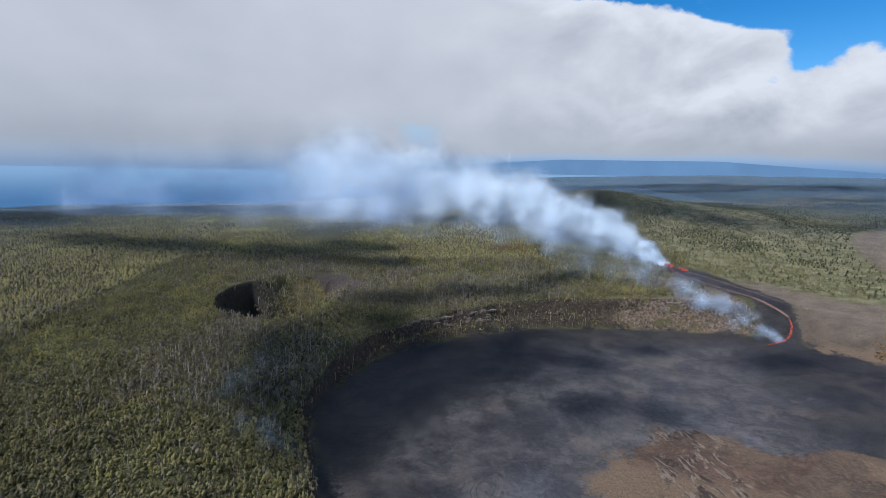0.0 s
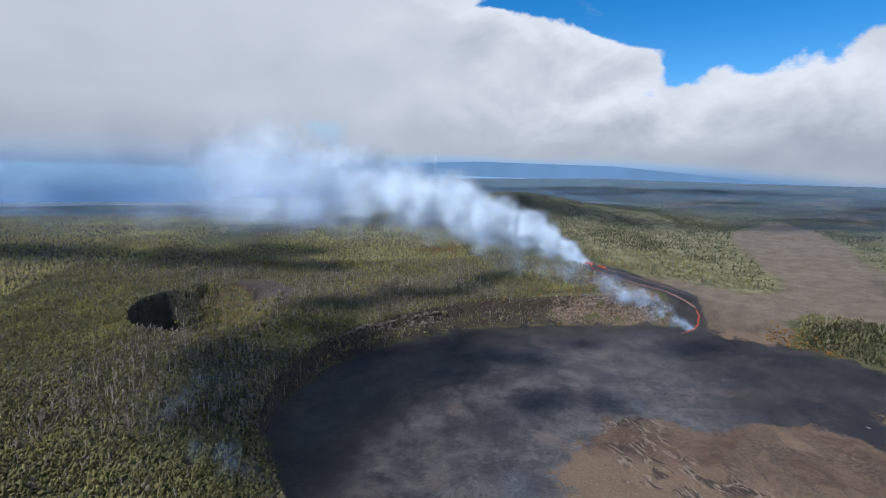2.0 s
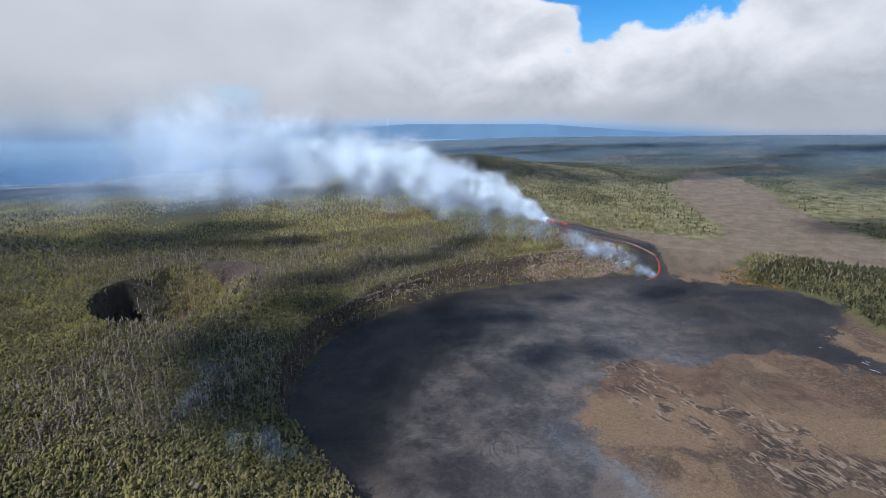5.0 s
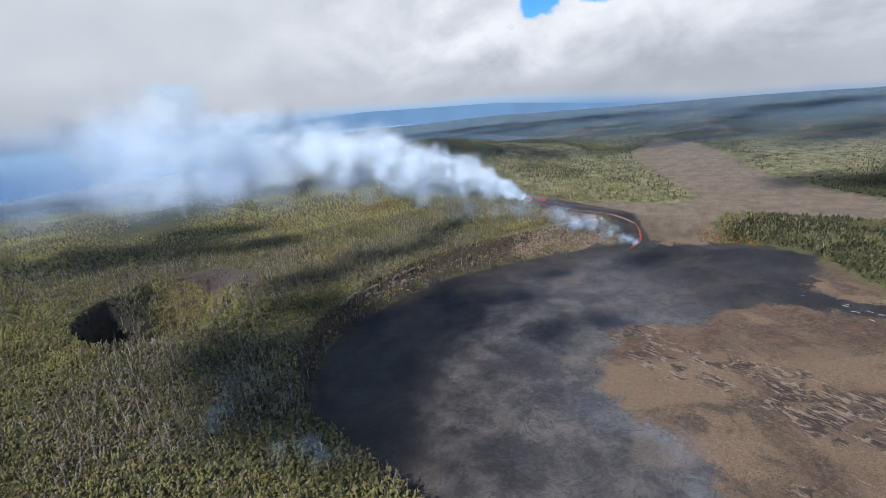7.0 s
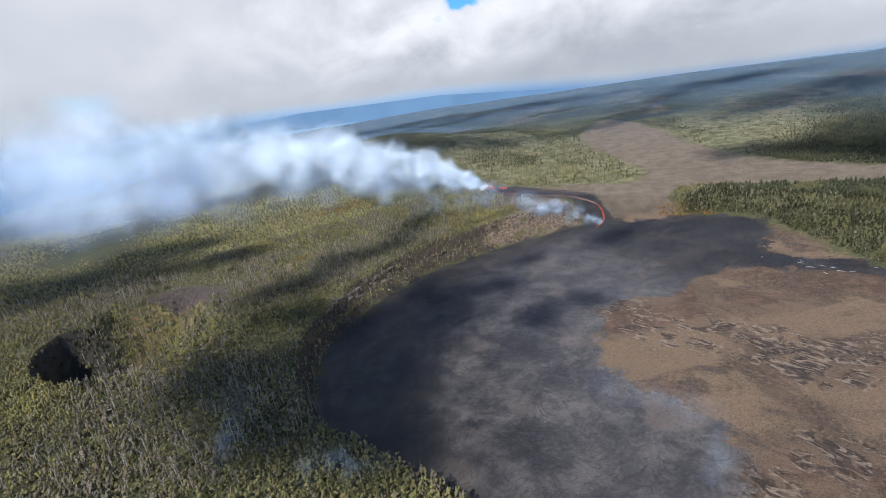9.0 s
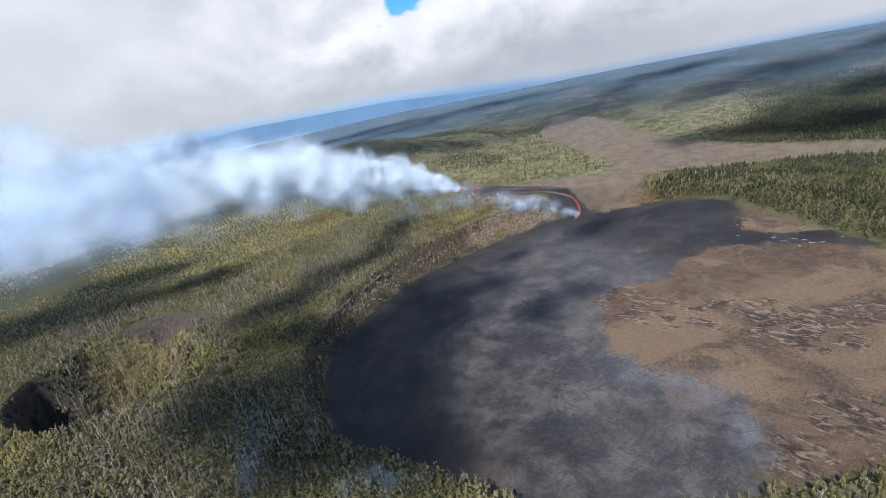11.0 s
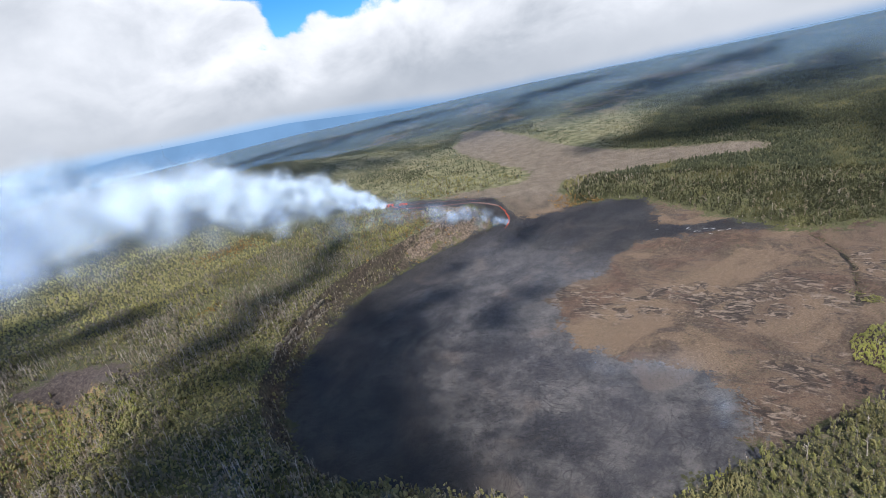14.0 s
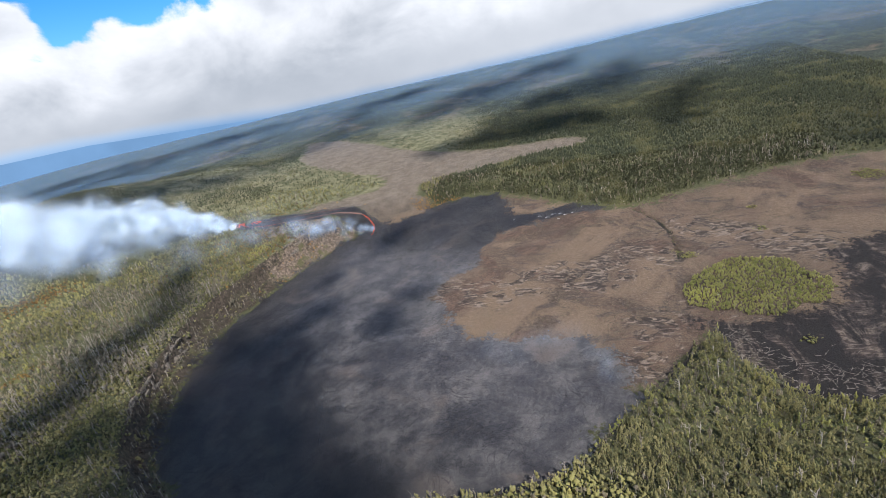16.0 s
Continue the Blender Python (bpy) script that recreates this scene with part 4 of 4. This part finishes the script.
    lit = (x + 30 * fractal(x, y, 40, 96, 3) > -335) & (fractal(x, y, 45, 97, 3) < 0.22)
    strewn("pit_trees", live, x[~lit], y[~lit], height(x[~lit], y[~lit]), rng.uniform(0.6, 1.2, (~lit).sum()), LEAF_EAST, "pit wall trees, shade put into dark green leaves", "trees", rng)
    strewn("pit_trees", live, x[lit], y[lit], height(x[lit], y[lit]), rng.uniform(0.4, 0.9, lit.sum()), LEAF_BRIGHT, "pit slope trees, sunlight put into bright green leaves", "trees", rng)
    # lone patches of scrub on the bare plain
    spots = [(322, 128, 13), (336, 142, 8), (392, 28, 10), (470, 20, 8), (120, 55, 9), (545, -150, 26)]
    px, py = jittered(rng, 90, 600, -200, 180, 3.0)
    inside = np.max([smooth(np.hypot(px - a, py - c), r, r * 0.5) for a, c, r in spots], axis=0)
    keep = rng.uniform(0, 1, len(px)) < inside
    px, py = px[keep], py[keep]
    strewn("scrub_patch", scrub, px, py, height(px, py), rng.uniform(0.5, 1.2, len(px)), LEAF_YELLOW, "small green scrub patches on bare old lava", "shrubs", rng)
    # low growth along the open crack
    s = rng.uniform(0, len(CRACK) - 1.001, 150)
    k = s.astype(int)
    line = np.array(CRACK, float)
    at = line[k] + (line[k + 1] - line[k]) * (s - k)[:, None] + rng.normal(0, 2.0, (150, 2)) + (1.5, -1.5)
    strewn("crack_scrub", scrub, at[:, 0], at[:, 1], height(at[:, 0], at[:, 1]), rng.uniform(0.25, 0.7, 150), LEAF_EAST, "dark low scrub along an open crack", "shrubs", rng)
    # thicket of bright scrub on the old flow
    x, y = jittered(rng, 150, 320, -10, 160, 2.9)
    keep = outside(x, y, THICKET) + fractal(x, y, 26, 51, 3) * 14 < 0
    x, y = x[keep], y[keep]
    strewn("thicket", small, x, y, height(x, y), rng.uniform(0.35, 1.0, len(x)), LEAF_BRIGHT, "bright yellow-green thicket ringed by bare lava", "thicket", rng)

    pick = rng.uniform(0, 1, len(x)) < 0.16 * smooth(-outside(x, y, THICKET), 4, 22)
    strewn("thicket_stems", dead, x[pick], y[pick], height(x[pick], y[pick]), rng.uniform(0.25, 0.5, pick.sum()), DEADWOOD, "thin pale dead stems standing in the thicket", "stems", rng)


build_forest()


# ---- smoke and clouds ----
def vapour(name, centres, radii, outward, mat, label, category, kind="", seed=1, curl=0.06, lift=1.8, turnout=0.5, fade=None):
    """Soft round puffs turned at random, joined into one drifting body."""
    rng = np.random.default_rng(seed)
    k, sides = len(centres), 9
    # sheets hang mostly across the wind
    axis_v = rng.normal(0, 1, (k, 3)) + np.array((0.15, -1.5, 0.25))
    axis_v /= np.linalg.norm(axis_v, axis=1)[:, None]
    u = np.cross(axis_v, rng.normal(0, 1, (k, 3)))
    u /= np.linalg.norm(u, axis=1)[:, None]
    w = np.cross(axis_v, u)
    a = np.arange(sides) * 2 * math.pi / sides
    rim = centres[:, None] + radii[:, None, None] * (np.cos(a)[None, :, None] * u[:, None] + np.sin(a)[None, :, None] * w[:, None])
    verts = np.concatenate([centres[:, None], rim], 1)
    out = np.asarray(outward, float)
    out = out / (np.linalg.norm(out, axis=1)[:, None] + 1e-9)
    edge = (verts - centres[:, None]) / radii[:, None, None]
    normals = turnout * out[:, None] + curl * edge + lift * np.array((-0.35, -0.2, 0.7))
    normals /= np.linalg.norm(normals, axis=2)[:, :, None] + 1e-9
    i = np.arange(sides)
    fan = np.stack([np.zeros(sides, int), 1 + i, 1 + (i + 1) % sides], 1)
    faces = (fan[None] + (np.arange(k) * (sides + 1))[:, None, None]).reshape(-1, 3)
    me = raw_mesh(name, verts.reshape(-1, 3), faces, mat)
    soft = np.zeros((k, sides + 1))
    soft[:, 0] = 1 if fade is None else fade
    give(me, "soft", soft.ravel())
    give(me, "outward", normals.reshape(-1, 3), "FLOAT_VECTOR")
    return tagged(new(name, me), label, category, kind=kind)


def drift(rng, way, widths, count, grain=(0.34, 0.64), body=0.6):
    """Puffs along a curved way: big lumps, each made of smaller puffs that face out of it."""
    way, widths = np.array(way, float), np.array(widths, float)
    step = np.r_[0, np.cumsum(np.linalg.norm(np.diff(way, axis=0), axis=1))]
    # lumps stand as close as they are wide
    fine = np.linspace(0, step[-1], 400)
    pace = np.r_[0, np.cumsum(np.diff(fine) / np.interp(fine[1:], step, widths))]
    hubs = max(4, count // 42)
    k = rng.integers(0, hubs, count)
    hs = np.interp((np.arange(hubs) + rng.uniform(0, 1, hubs)) / hubs * pace[-1], pace, fine)
    hm, hw = np.stack([np.interp(hs, step, way[:, j]) for j in range(3)], 1), np.interp(hs, step, widths)
    hd = rng.normal(0, 1, (hubs, 3))
    hd /= np.linalg.norm(hd, axis=1)[:, None]
    hub = hm + hd * (hw * rng.uniform(0.2, 0.8, hubs))[:, None] * (1, 1, 0.8)
    d = rng.normal(0, 1, (count, 3))
    d /= np.linalg.norm(d, axis=1)[:, None]
    wide = hw[k].copy()
    c = hub[k] + d * (wide * 0.56 * rng.uniform(0.15, 1.0, count) ** 0.5)[:, None]
    out = d + 0.8 * hd[k]
    even = rng.uniform(0, 1, count) < body
    s = np.interp(rng.uniform(0, 1, count) * pace[-1], pace, fine)
    mid = np.stack([np.interp(s, step, way[:, j]) for j in range(3)], 1)
    span = np.interp(s, step, widths)
    c[even] = (mid + d * (span * rng.uniform(0, 0.85, count) ** 0.6)[:, None])[even]
    wide[even] = span[even] * 1.15
    out[even] = d[even]
    return c, wide * rng.uniform(*grain, count), out


def billows(rng, way, widths, heads, puffs):
    """Rolling heads along a way: round lumps of unlike size, each a shell of soft puffs that face out of it."""
    way, widths = np.array(way, float), np.array(widths, float)
    step = np.r_[0, np.cumsum(np.linalg.norm(np.diff(way, axis=0), axis=1))]
    fine = np.linspace(0, step[-1], 400)
    pace = np.r_[0, np.cumsum(np.diff(fine) / np.interp(fine[1:], step, widths))]
    hs = np.interp((np.arange(heads) + rng.uniform(0, 1, heads)) / heads * pace[-1], pace, fine)
    mid, span = np.stack([np.interp(hs, step, way[:, j]) for j in range(3)], 1), np.interp(hs, step, widths)
    off = rng.normal(0, 1, (heads, 3))
    off /= np.linalg.norm(off, axis=1)[:, None]
    size = span * rng.uniform(0.40, 0.80, heads)
    hub = mid + off * ((span - 0.55 * size) * rng.uniform(0.25, 1.0, heads) ** 0.5)[:, None] * (1, 1, 0.85)
    k = np.repeat(np.arange(heads), puffs)
    d = rng.normal(0, 1, (len(k), 3)) + (0, -0.35, 0.3)
    d /= np.linalg.norm(d, axis=1)[:, None]
    c = hub[k] + d * (size[k] * rng.uniform(0.45, 1.0, len(k)))[:, None]
    return c, size[k] * rng.uniform(0.55, 1.05, len(k)), d + 0.55 * off[k], hs[k] / step[-1]


def build_smoke():
    rng = np.random.default_rng(8)
    way = [(519, 1062, 66), (492, 1105, 92), (440, 1185, 128), (350, 1320, 160), (190, 1490, 190), (-50, 1640, 215), (-320, 1750, 245), (-560, 1800, 262)]
    wide = [9, 24, 42, 66, 92, 122, 150, 170]
    plume = tagged(new("smoke_plume"), "billowing white-blue smoke rising from the erupting fissure", "smoke")
    plume.location = way[0]
    c, r, o, s = billows(rng, way, [1.2 * w for w in wide], 120, 26)
    fade = np.interp(s, [0, 0.35, 0.7, 1], [1.0, 0.95, 0.70, 0.34])
    for k in range(12):
        pick = slice(k * 260, (k + 1) * 260)
        head = vapour("billow", c[pick] - np.array(way[0]), r[pick], o[pick], SMOKE, "", "", "stuff", seed=200 + k, lift=1.0, turnout=0.9, curl=0.1, fade=fade[pick])
        head.parent = plume
    c, r, o = drift(rng, way, [0.9 * w for w in wide], 900)
    vapour("smoke_haze", c, r * 1.25, o, DRIFT, "soft blue-white smoke filling the plume between its heads", "smoke", seed=4)
    way = [(552, 724, 12), (532, 738, 22), (500, 780, 48), (440, 860, 70), (360, 940, 82), (250, 1030, 90)]
    trail = tagged(new("smoke_plume"), "thin blue-grey smoke trailing from the lava front", "smoke")
    trail.location = way[0]
    c, r, o, s = billows(rng, way, [11, 17, 26, 38, 54, 70], 46, 14)
    fade = np.interp(s, [0, 0.3, 1], [1.0, 0.8, 0.4])
    for k in range(6):
        pick = slice(k * 112, min(len(c), (k + 1) * 112))
        head = vapour("billow", c[pick] - np.array(way[0]), r[pick] * 1.2, o[pick], FLOW_SMOKE, "", "", "stuff", seed=230 + k, lift=0.9, turnout=0.9, fade=fade[pick])
        head.parent = trail
    for i, (way, wide, count) in enumerate((
            ([(340, 432, 2), (305, 458, 10), (250, 500, 20)], [5, 14, 26], 80),
            ([(55, 222, 2), (100, 246, 6), (132, 285, 12)], [9, 18, 26], 60),
            ([(130, 290, 4), (95, 318, 14), (67, 365, 20)], [12, 26, 34], 45),
            ([(-112, 378, 6), (-133, 378, 32), (-182, 412, 46)], [4, 8, 18], 90),
            ([(-245, 460, 26), (-232, 500, 38), (-208, 536, 52)], [6, 12, 20], 60),
            ([(600, 1050, 72), (570, 1075, 84)], [8, 14], 26),
            ([(538, 345, 10), (515, 370, 14)], [5, 9], 16))):
        c, r, o = drift(rng, way, wide, count, (0.5, 0.9), 0.9)
        vapour("smoke_wisp", c, r, o, RIM_WISP if i in (3, 4) else WISP, "faint wisp of blue smoke over the ground", "smoke", "stuff", seed=20 + i)
    way = [(500, 1030, 80), (400, 1110, 112), (260, 1200, 130), (80, 1300, 145), (-200, 1420, 160), (-600, 1520, 165)]
    c, r, o = drift(rng, way, [18, 36, 54, 72, 95, 120], 240, (0.5, 0.9), 0.85)
    vapour("smoke_haze", c, r, o, DRIFT, "low bluish smoke lying over the forest", "smoke", seed=41)
    way = [(-100, 1650, 150), (-500, 1850, 160), (-1000, 2000, 150), (-1700, 2150, 130)]
    c, r, o = drift(rng, way, [150, 200, 240, 260], 140, (0.5, 0.9), 0.9)
    vapour("smoke_haze", c, r, o, DRIFT, "spread-out blue smoke drifting down wind", "smoke", seed=40)


build_smoke()


def build_clouds():
    rng = np.random.default_rng(12)
    # clouds high on the sun's side, whose shade lies on the land: x, y of the shade, its half length and half width
    near = [(-85, 575, 52, 88), (-104, 450, 32, 54), (0, 645, 74, 40), (205, 665, 75, 30), (80, 620, 60, 30), (-172, 605, 36, 105), (-105, 725, 62, 44), (-30, 700, 60, 26), (165, 525, 42, 28), (320, 710, 46, 22), (250, 520, 40, 24),
            (500, 655, 60, 26), (60, 705, 95, 36), (140, 765, 90, 24), (100, 880, 110, 34), (-90, 830, 90, 40), (-170, 1115, 110, 40), (-170, 490, 34, 60), (230, 960, 90, 30)]
    wide = [(-430, 1205, 250, 75), (-900, 1250, 250, 75), (-250, 1300, 130, 50), (620, 1570, 210, 95), (900, 1380, 170, 75), (1170, 740, 120, 75), (1260, 600, 150, 95), (1330, 440, 170, 110),
            (1300, 300, 150, 90), (1180, 480, 90, 60), (1441, 1378, 220, 60), (1763, 1027, 250, 70), (1900, 1500, 280, 70), (1090, 48, 140, 70), (790, -230, 110, 80), (1500, 20, 300, 90),
            (1750, 500, 300, 110), (1667, 1349, 200, 60), (1617, 1790, 250, 60), (-1500, 1700, 300, 100), (-600, 2100, 350, 110), (1250, 2300, 350, 90)]
    far = [(2300, 900, 520, 150), (2500, 1500, 620, 170), (2300, 200, 520, 160), (1900, 2300, 640, 170), (-1300, 2300, 560, 170), (2900, 600, 620, 160), (900, 2700, 640, 150)]
    for i, (x, y, a, w) in enumerate(near + wide + far):
        up = 1700 - float(height(x, y))
        at = np.array((x, y, 1700)) + np.array((SUN_DIR.x, SUN_DIR.y, 0)) * (up / SUN_DIR.z)
        count = int(60 + 24 * a / w)
        lobes = rng.uniform(-0.75, 0.75, (12, 3)) * (a, w, 8)
        pick = rng.integers(0, 12, count)
        d = lobes[pick] + rng.normal(0, 0.34, (count, 3)) * (a, w, 10)
        turn = rng.uniform(-0.9, 0.9) if a < 100 else rng.uniform(-0.35, -0.05)
        c = at + np.stack([d[:, 0] * math.cos(turn) - d[:, 1] * math.sin(turn), d[:, 0] * math.sin(turn) + d[:, 1] * math.cos(turn), d[:, 2]], 1)
        vapour("cloud", c, w * rng.uniform(0.50, 1.0, count) * (1.0 if i < len(near) else 1.35), d, HIGH_CLOUD, "ragged white fair-weather cloud high above the rift", "cloud", "stuff", seed=60 + i, fade=1.0 if i < len(near) else 0.85 if x < 0 else 0.5)


build_clouds()


def build_haze_sheet():
    """Blue sheet added over the far land to imitate air haze, denser with distance."""
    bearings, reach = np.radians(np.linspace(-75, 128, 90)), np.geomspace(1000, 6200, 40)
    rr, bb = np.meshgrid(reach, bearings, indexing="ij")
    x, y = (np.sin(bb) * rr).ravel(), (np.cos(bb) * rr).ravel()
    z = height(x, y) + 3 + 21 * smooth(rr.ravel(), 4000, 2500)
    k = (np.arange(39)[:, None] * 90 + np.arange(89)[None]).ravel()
    me = raw_mesh("haze", np.stack([x, y, z], 1), np.stack([k, k + 1, k + 91, k + 90], 1), HAZE_SHEET, 4)
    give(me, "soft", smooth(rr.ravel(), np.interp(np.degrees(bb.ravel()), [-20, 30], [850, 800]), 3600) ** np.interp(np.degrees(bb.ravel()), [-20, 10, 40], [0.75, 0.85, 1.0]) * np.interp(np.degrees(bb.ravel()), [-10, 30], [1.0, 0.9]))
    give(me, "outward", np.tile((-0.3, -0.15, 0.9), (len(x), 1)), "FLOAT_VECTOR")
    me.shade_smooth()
    tagged(new("haze", me), "translucent sheet added over far forest to imitate blue haze", "haze", kind="stuff")


build_haze_sheet()


# ---- molten lava ----
def ribbon(name, way, widths, lift, label, mat=MOLTEN):
    """A flow that follows the land, raised in the middle."""
    way = np.array(way, float)
    t = np.linspace(0, len(way) - 1, 8 * len(way))
    x, y = np.interp(t, range(len(way)), way[:, 0]), np.interp(t, range(len(way)), way[:, 1])
    dx, dy = np.gradient(x), np.gradient(y)
    length = np.hypot(dx, dy) + 1e-6
    wide = np.interp(t, range(len(way)), widths) * (1 + 0.35 * fractal(x, y, 9, 61, 2))
    rows = []
    for k, up in ((-1, 0.0), (-0.5, lift), (0.5, lift), (1, 0.0)):
        px, py = x - dy / length * wide * k, y + dx / length * wide * k
        rows.append(np.stack([px, py, height(px, py) + up + 0.1], 1))
    m = len(t)
    verts = np.concatenate(rows)
    i = np.arange(m - 1)
    faces = np.concatenate([np.stack([i + k * m, i + 1 + k * m, i + 1 + (k + 1) * m, i + (k + 1) * m], 1) for k in range(3)])
    return tagged(new(name, raw_mesh(name, verts, faces, mat, 4)), label, "lava")


ribbon("lava_stream", [(588, 762), (583, 747), (570, 731), (550, 721), (524, 717)], [0.5, 1.5, 2.0, 1.5, 0.6], 1.0, "glowing red lava stream curving over the crater rim")
ribbon("lava_stream", [(517, 1040), (510, 1006), (514, 975), (520, 950)], [1.4, 1.0, 0.7, 0.3], 0.5, "thin red lava channel running from the fissure")
ribbon("lava_channel", [(520, 952), (530, 915), (552, 868), (570, 820), (584, 785), (589, 764)], [1.0, 2.2, 2.6, 3.0, 2.6, 1.6], 0.7, "crusted dull-red lava channel winding down the flow", CHANNEL)
ribbon("lava_channel", [(536, 1000), (556, 955), (575, 900), (590, 850), (602, 800)], [0.6, 1.4, 1.2, 1.4, 0.6], 0.6, "narrow crusted red lava channel beside the main stream", CHANNEL)
ribbon("lava_vent", [(524, 1044), (517, 1056), (511, 1070)], [1.5, 4, 1.5], 6.0, "glowing orange lava fountain on the fissure")
ribbon("lava_vent", [(541, 1010), (536, 1018), (531, 1030)], [1.5, 4, 1.5], 4.0, "glowing red lava pool below the fissure")


# ---- fallen trees and cliff rocks ----
def build_logs():
    rng = np.random.default_rng(31)
    spots = rounded([(122, 124), (66, 114), (44, 88), (34, 20), (70, -20), (84, 30), (92, 76), (140, 98), (150, 112)], 1)
    made = 0
    while made < 295:
        x, y = rng.uniform(25, 175), rng.uniform(-25, 125)
        if outside(x, y, spots) > (0 if made % 6 else 30):
            continue
        length, turn, bend = rng.uniform(3, 11), rng.normal(105, 38), rng.uniform(-0.15, 0.15)
        pieces = [spike((0, 0, 0.3), (length * 0.5, bend, 0.35), 0.17, 0.13), spike((length * 0.5, bend, 0.35), (length, 0, 0.5), 0.13, 0.05)]
        for _ in range(3):
            s = rng.uniform(0.4, 0.9) * length
            pieces.append(spike((s, bend * 0.6, 0.4), (s + rng.uniform(0.5, 2.0), rng.uniform(-1.5, 1.5), rng.uniform(0.4, 1.5)), 0.10, 0.04))
        log = new("fallen_log", raw_mesh("fallen_log", *joined(pieces), FALLEN))
        log.matrix_basis = pose(x, y, float(height(x, y)), 0, 0, turn)
        tagged(log, "bleached fallen tree trunk lying on black lava", "log", "fallen trees on the lava")
        made += 1


build_logs()


def block(rng, size, mat=None):
    bm = bmesh.new()
    bmesh.ops.create_icosphere(bm, subdivisions=2, radius=1.0)
    for v in bm.verts:
        k = max(abs(v.co.x), abs(v.co.y), abs(v.co.z))
        v.co = v.co.lerp(v.co / k, 0.85) * rng.uniform(0.85, 1.12)
        v.co.x, v.co.y, v.co.z = v.co.x * size[0], v.co.y * size[1], v.co.z * size[2]
    me = bpy.data.meshes.new("cliff_rock")
    bm.to_mesh(me)
    bm.free()
    me.materials.append(mat or ROCK)
    return me


def build_rocks():
    rng = np.random.default_rng(37)
    shapes = [block(rng, s) for s in ((8, 1.3, 2.6), (5, 1.1, 3.6), (12, 1.3, 2.2), (4, 1.1, 2.6))]
    rim = np.array([(-70, 705), (-35, 738), (25, 775), (63, 798), (102, 815), (180, 842), (290, 838), (366, 836), (430, 822)], float)
    i = 0
    while i < 40:
        s = rng.uniform(0, len(rim) - 1.001)
        a, k = rim[int(s)], s - int(s)
        x, y = a + (rim[int(s) + 1] - a) * k + rng.uniform(-14, 14, 2)
        if not 23 < float(outside(x, y, CRATER)) < 31 or float(value_noise(x, y, 60, 111)) < -0.1:
            continue
        i += 1
        along_rim = math.degrees(math.atan2(*(rim[int(s) + 1] - a)[::-1]))
        rock = new("cliff_rock", shapes[i % 4])
        rock.matrix_basis = pose(x, y, float(height(x, y)) - 0.6, rng.uniform(-8, 8), rng.uniform(-5, 5), along_rim + rng.uniform(-8, 8))
        tagged(rock, "pale weathered lava block in the crater cliff", "rock", "rocks of the crater cliff")


build_rocks()


def build_slabs():
    """Pale broken plates on the tongue of new lava."""
    rng = np.random.default_rng(43)
    shapes = [block(rng, size, PLATE) for size in ((3.2, 1.0, 0.5), (2.0, 0.8, 0.6), (4.2, 0.8, 0.4))]
    for i in range(11):
        y = 322 + rng.normal(0, 34)
        x = 560 - 0.115 * y + rng.normal(0, 7)
        slab = new("lava_rock", shapes[i % 3])
        slab.matrix_basis = pose(x, y, float(height(x, y)) + 0.1, rng.uniform(-8, 8), rng.uniform(-8, 8), 97 + rng.uniform(-30, 30))
        tagged(slab, "pale broken plate on fresh black lava", "rock", "plates on the lava tongue")


build_slabs()
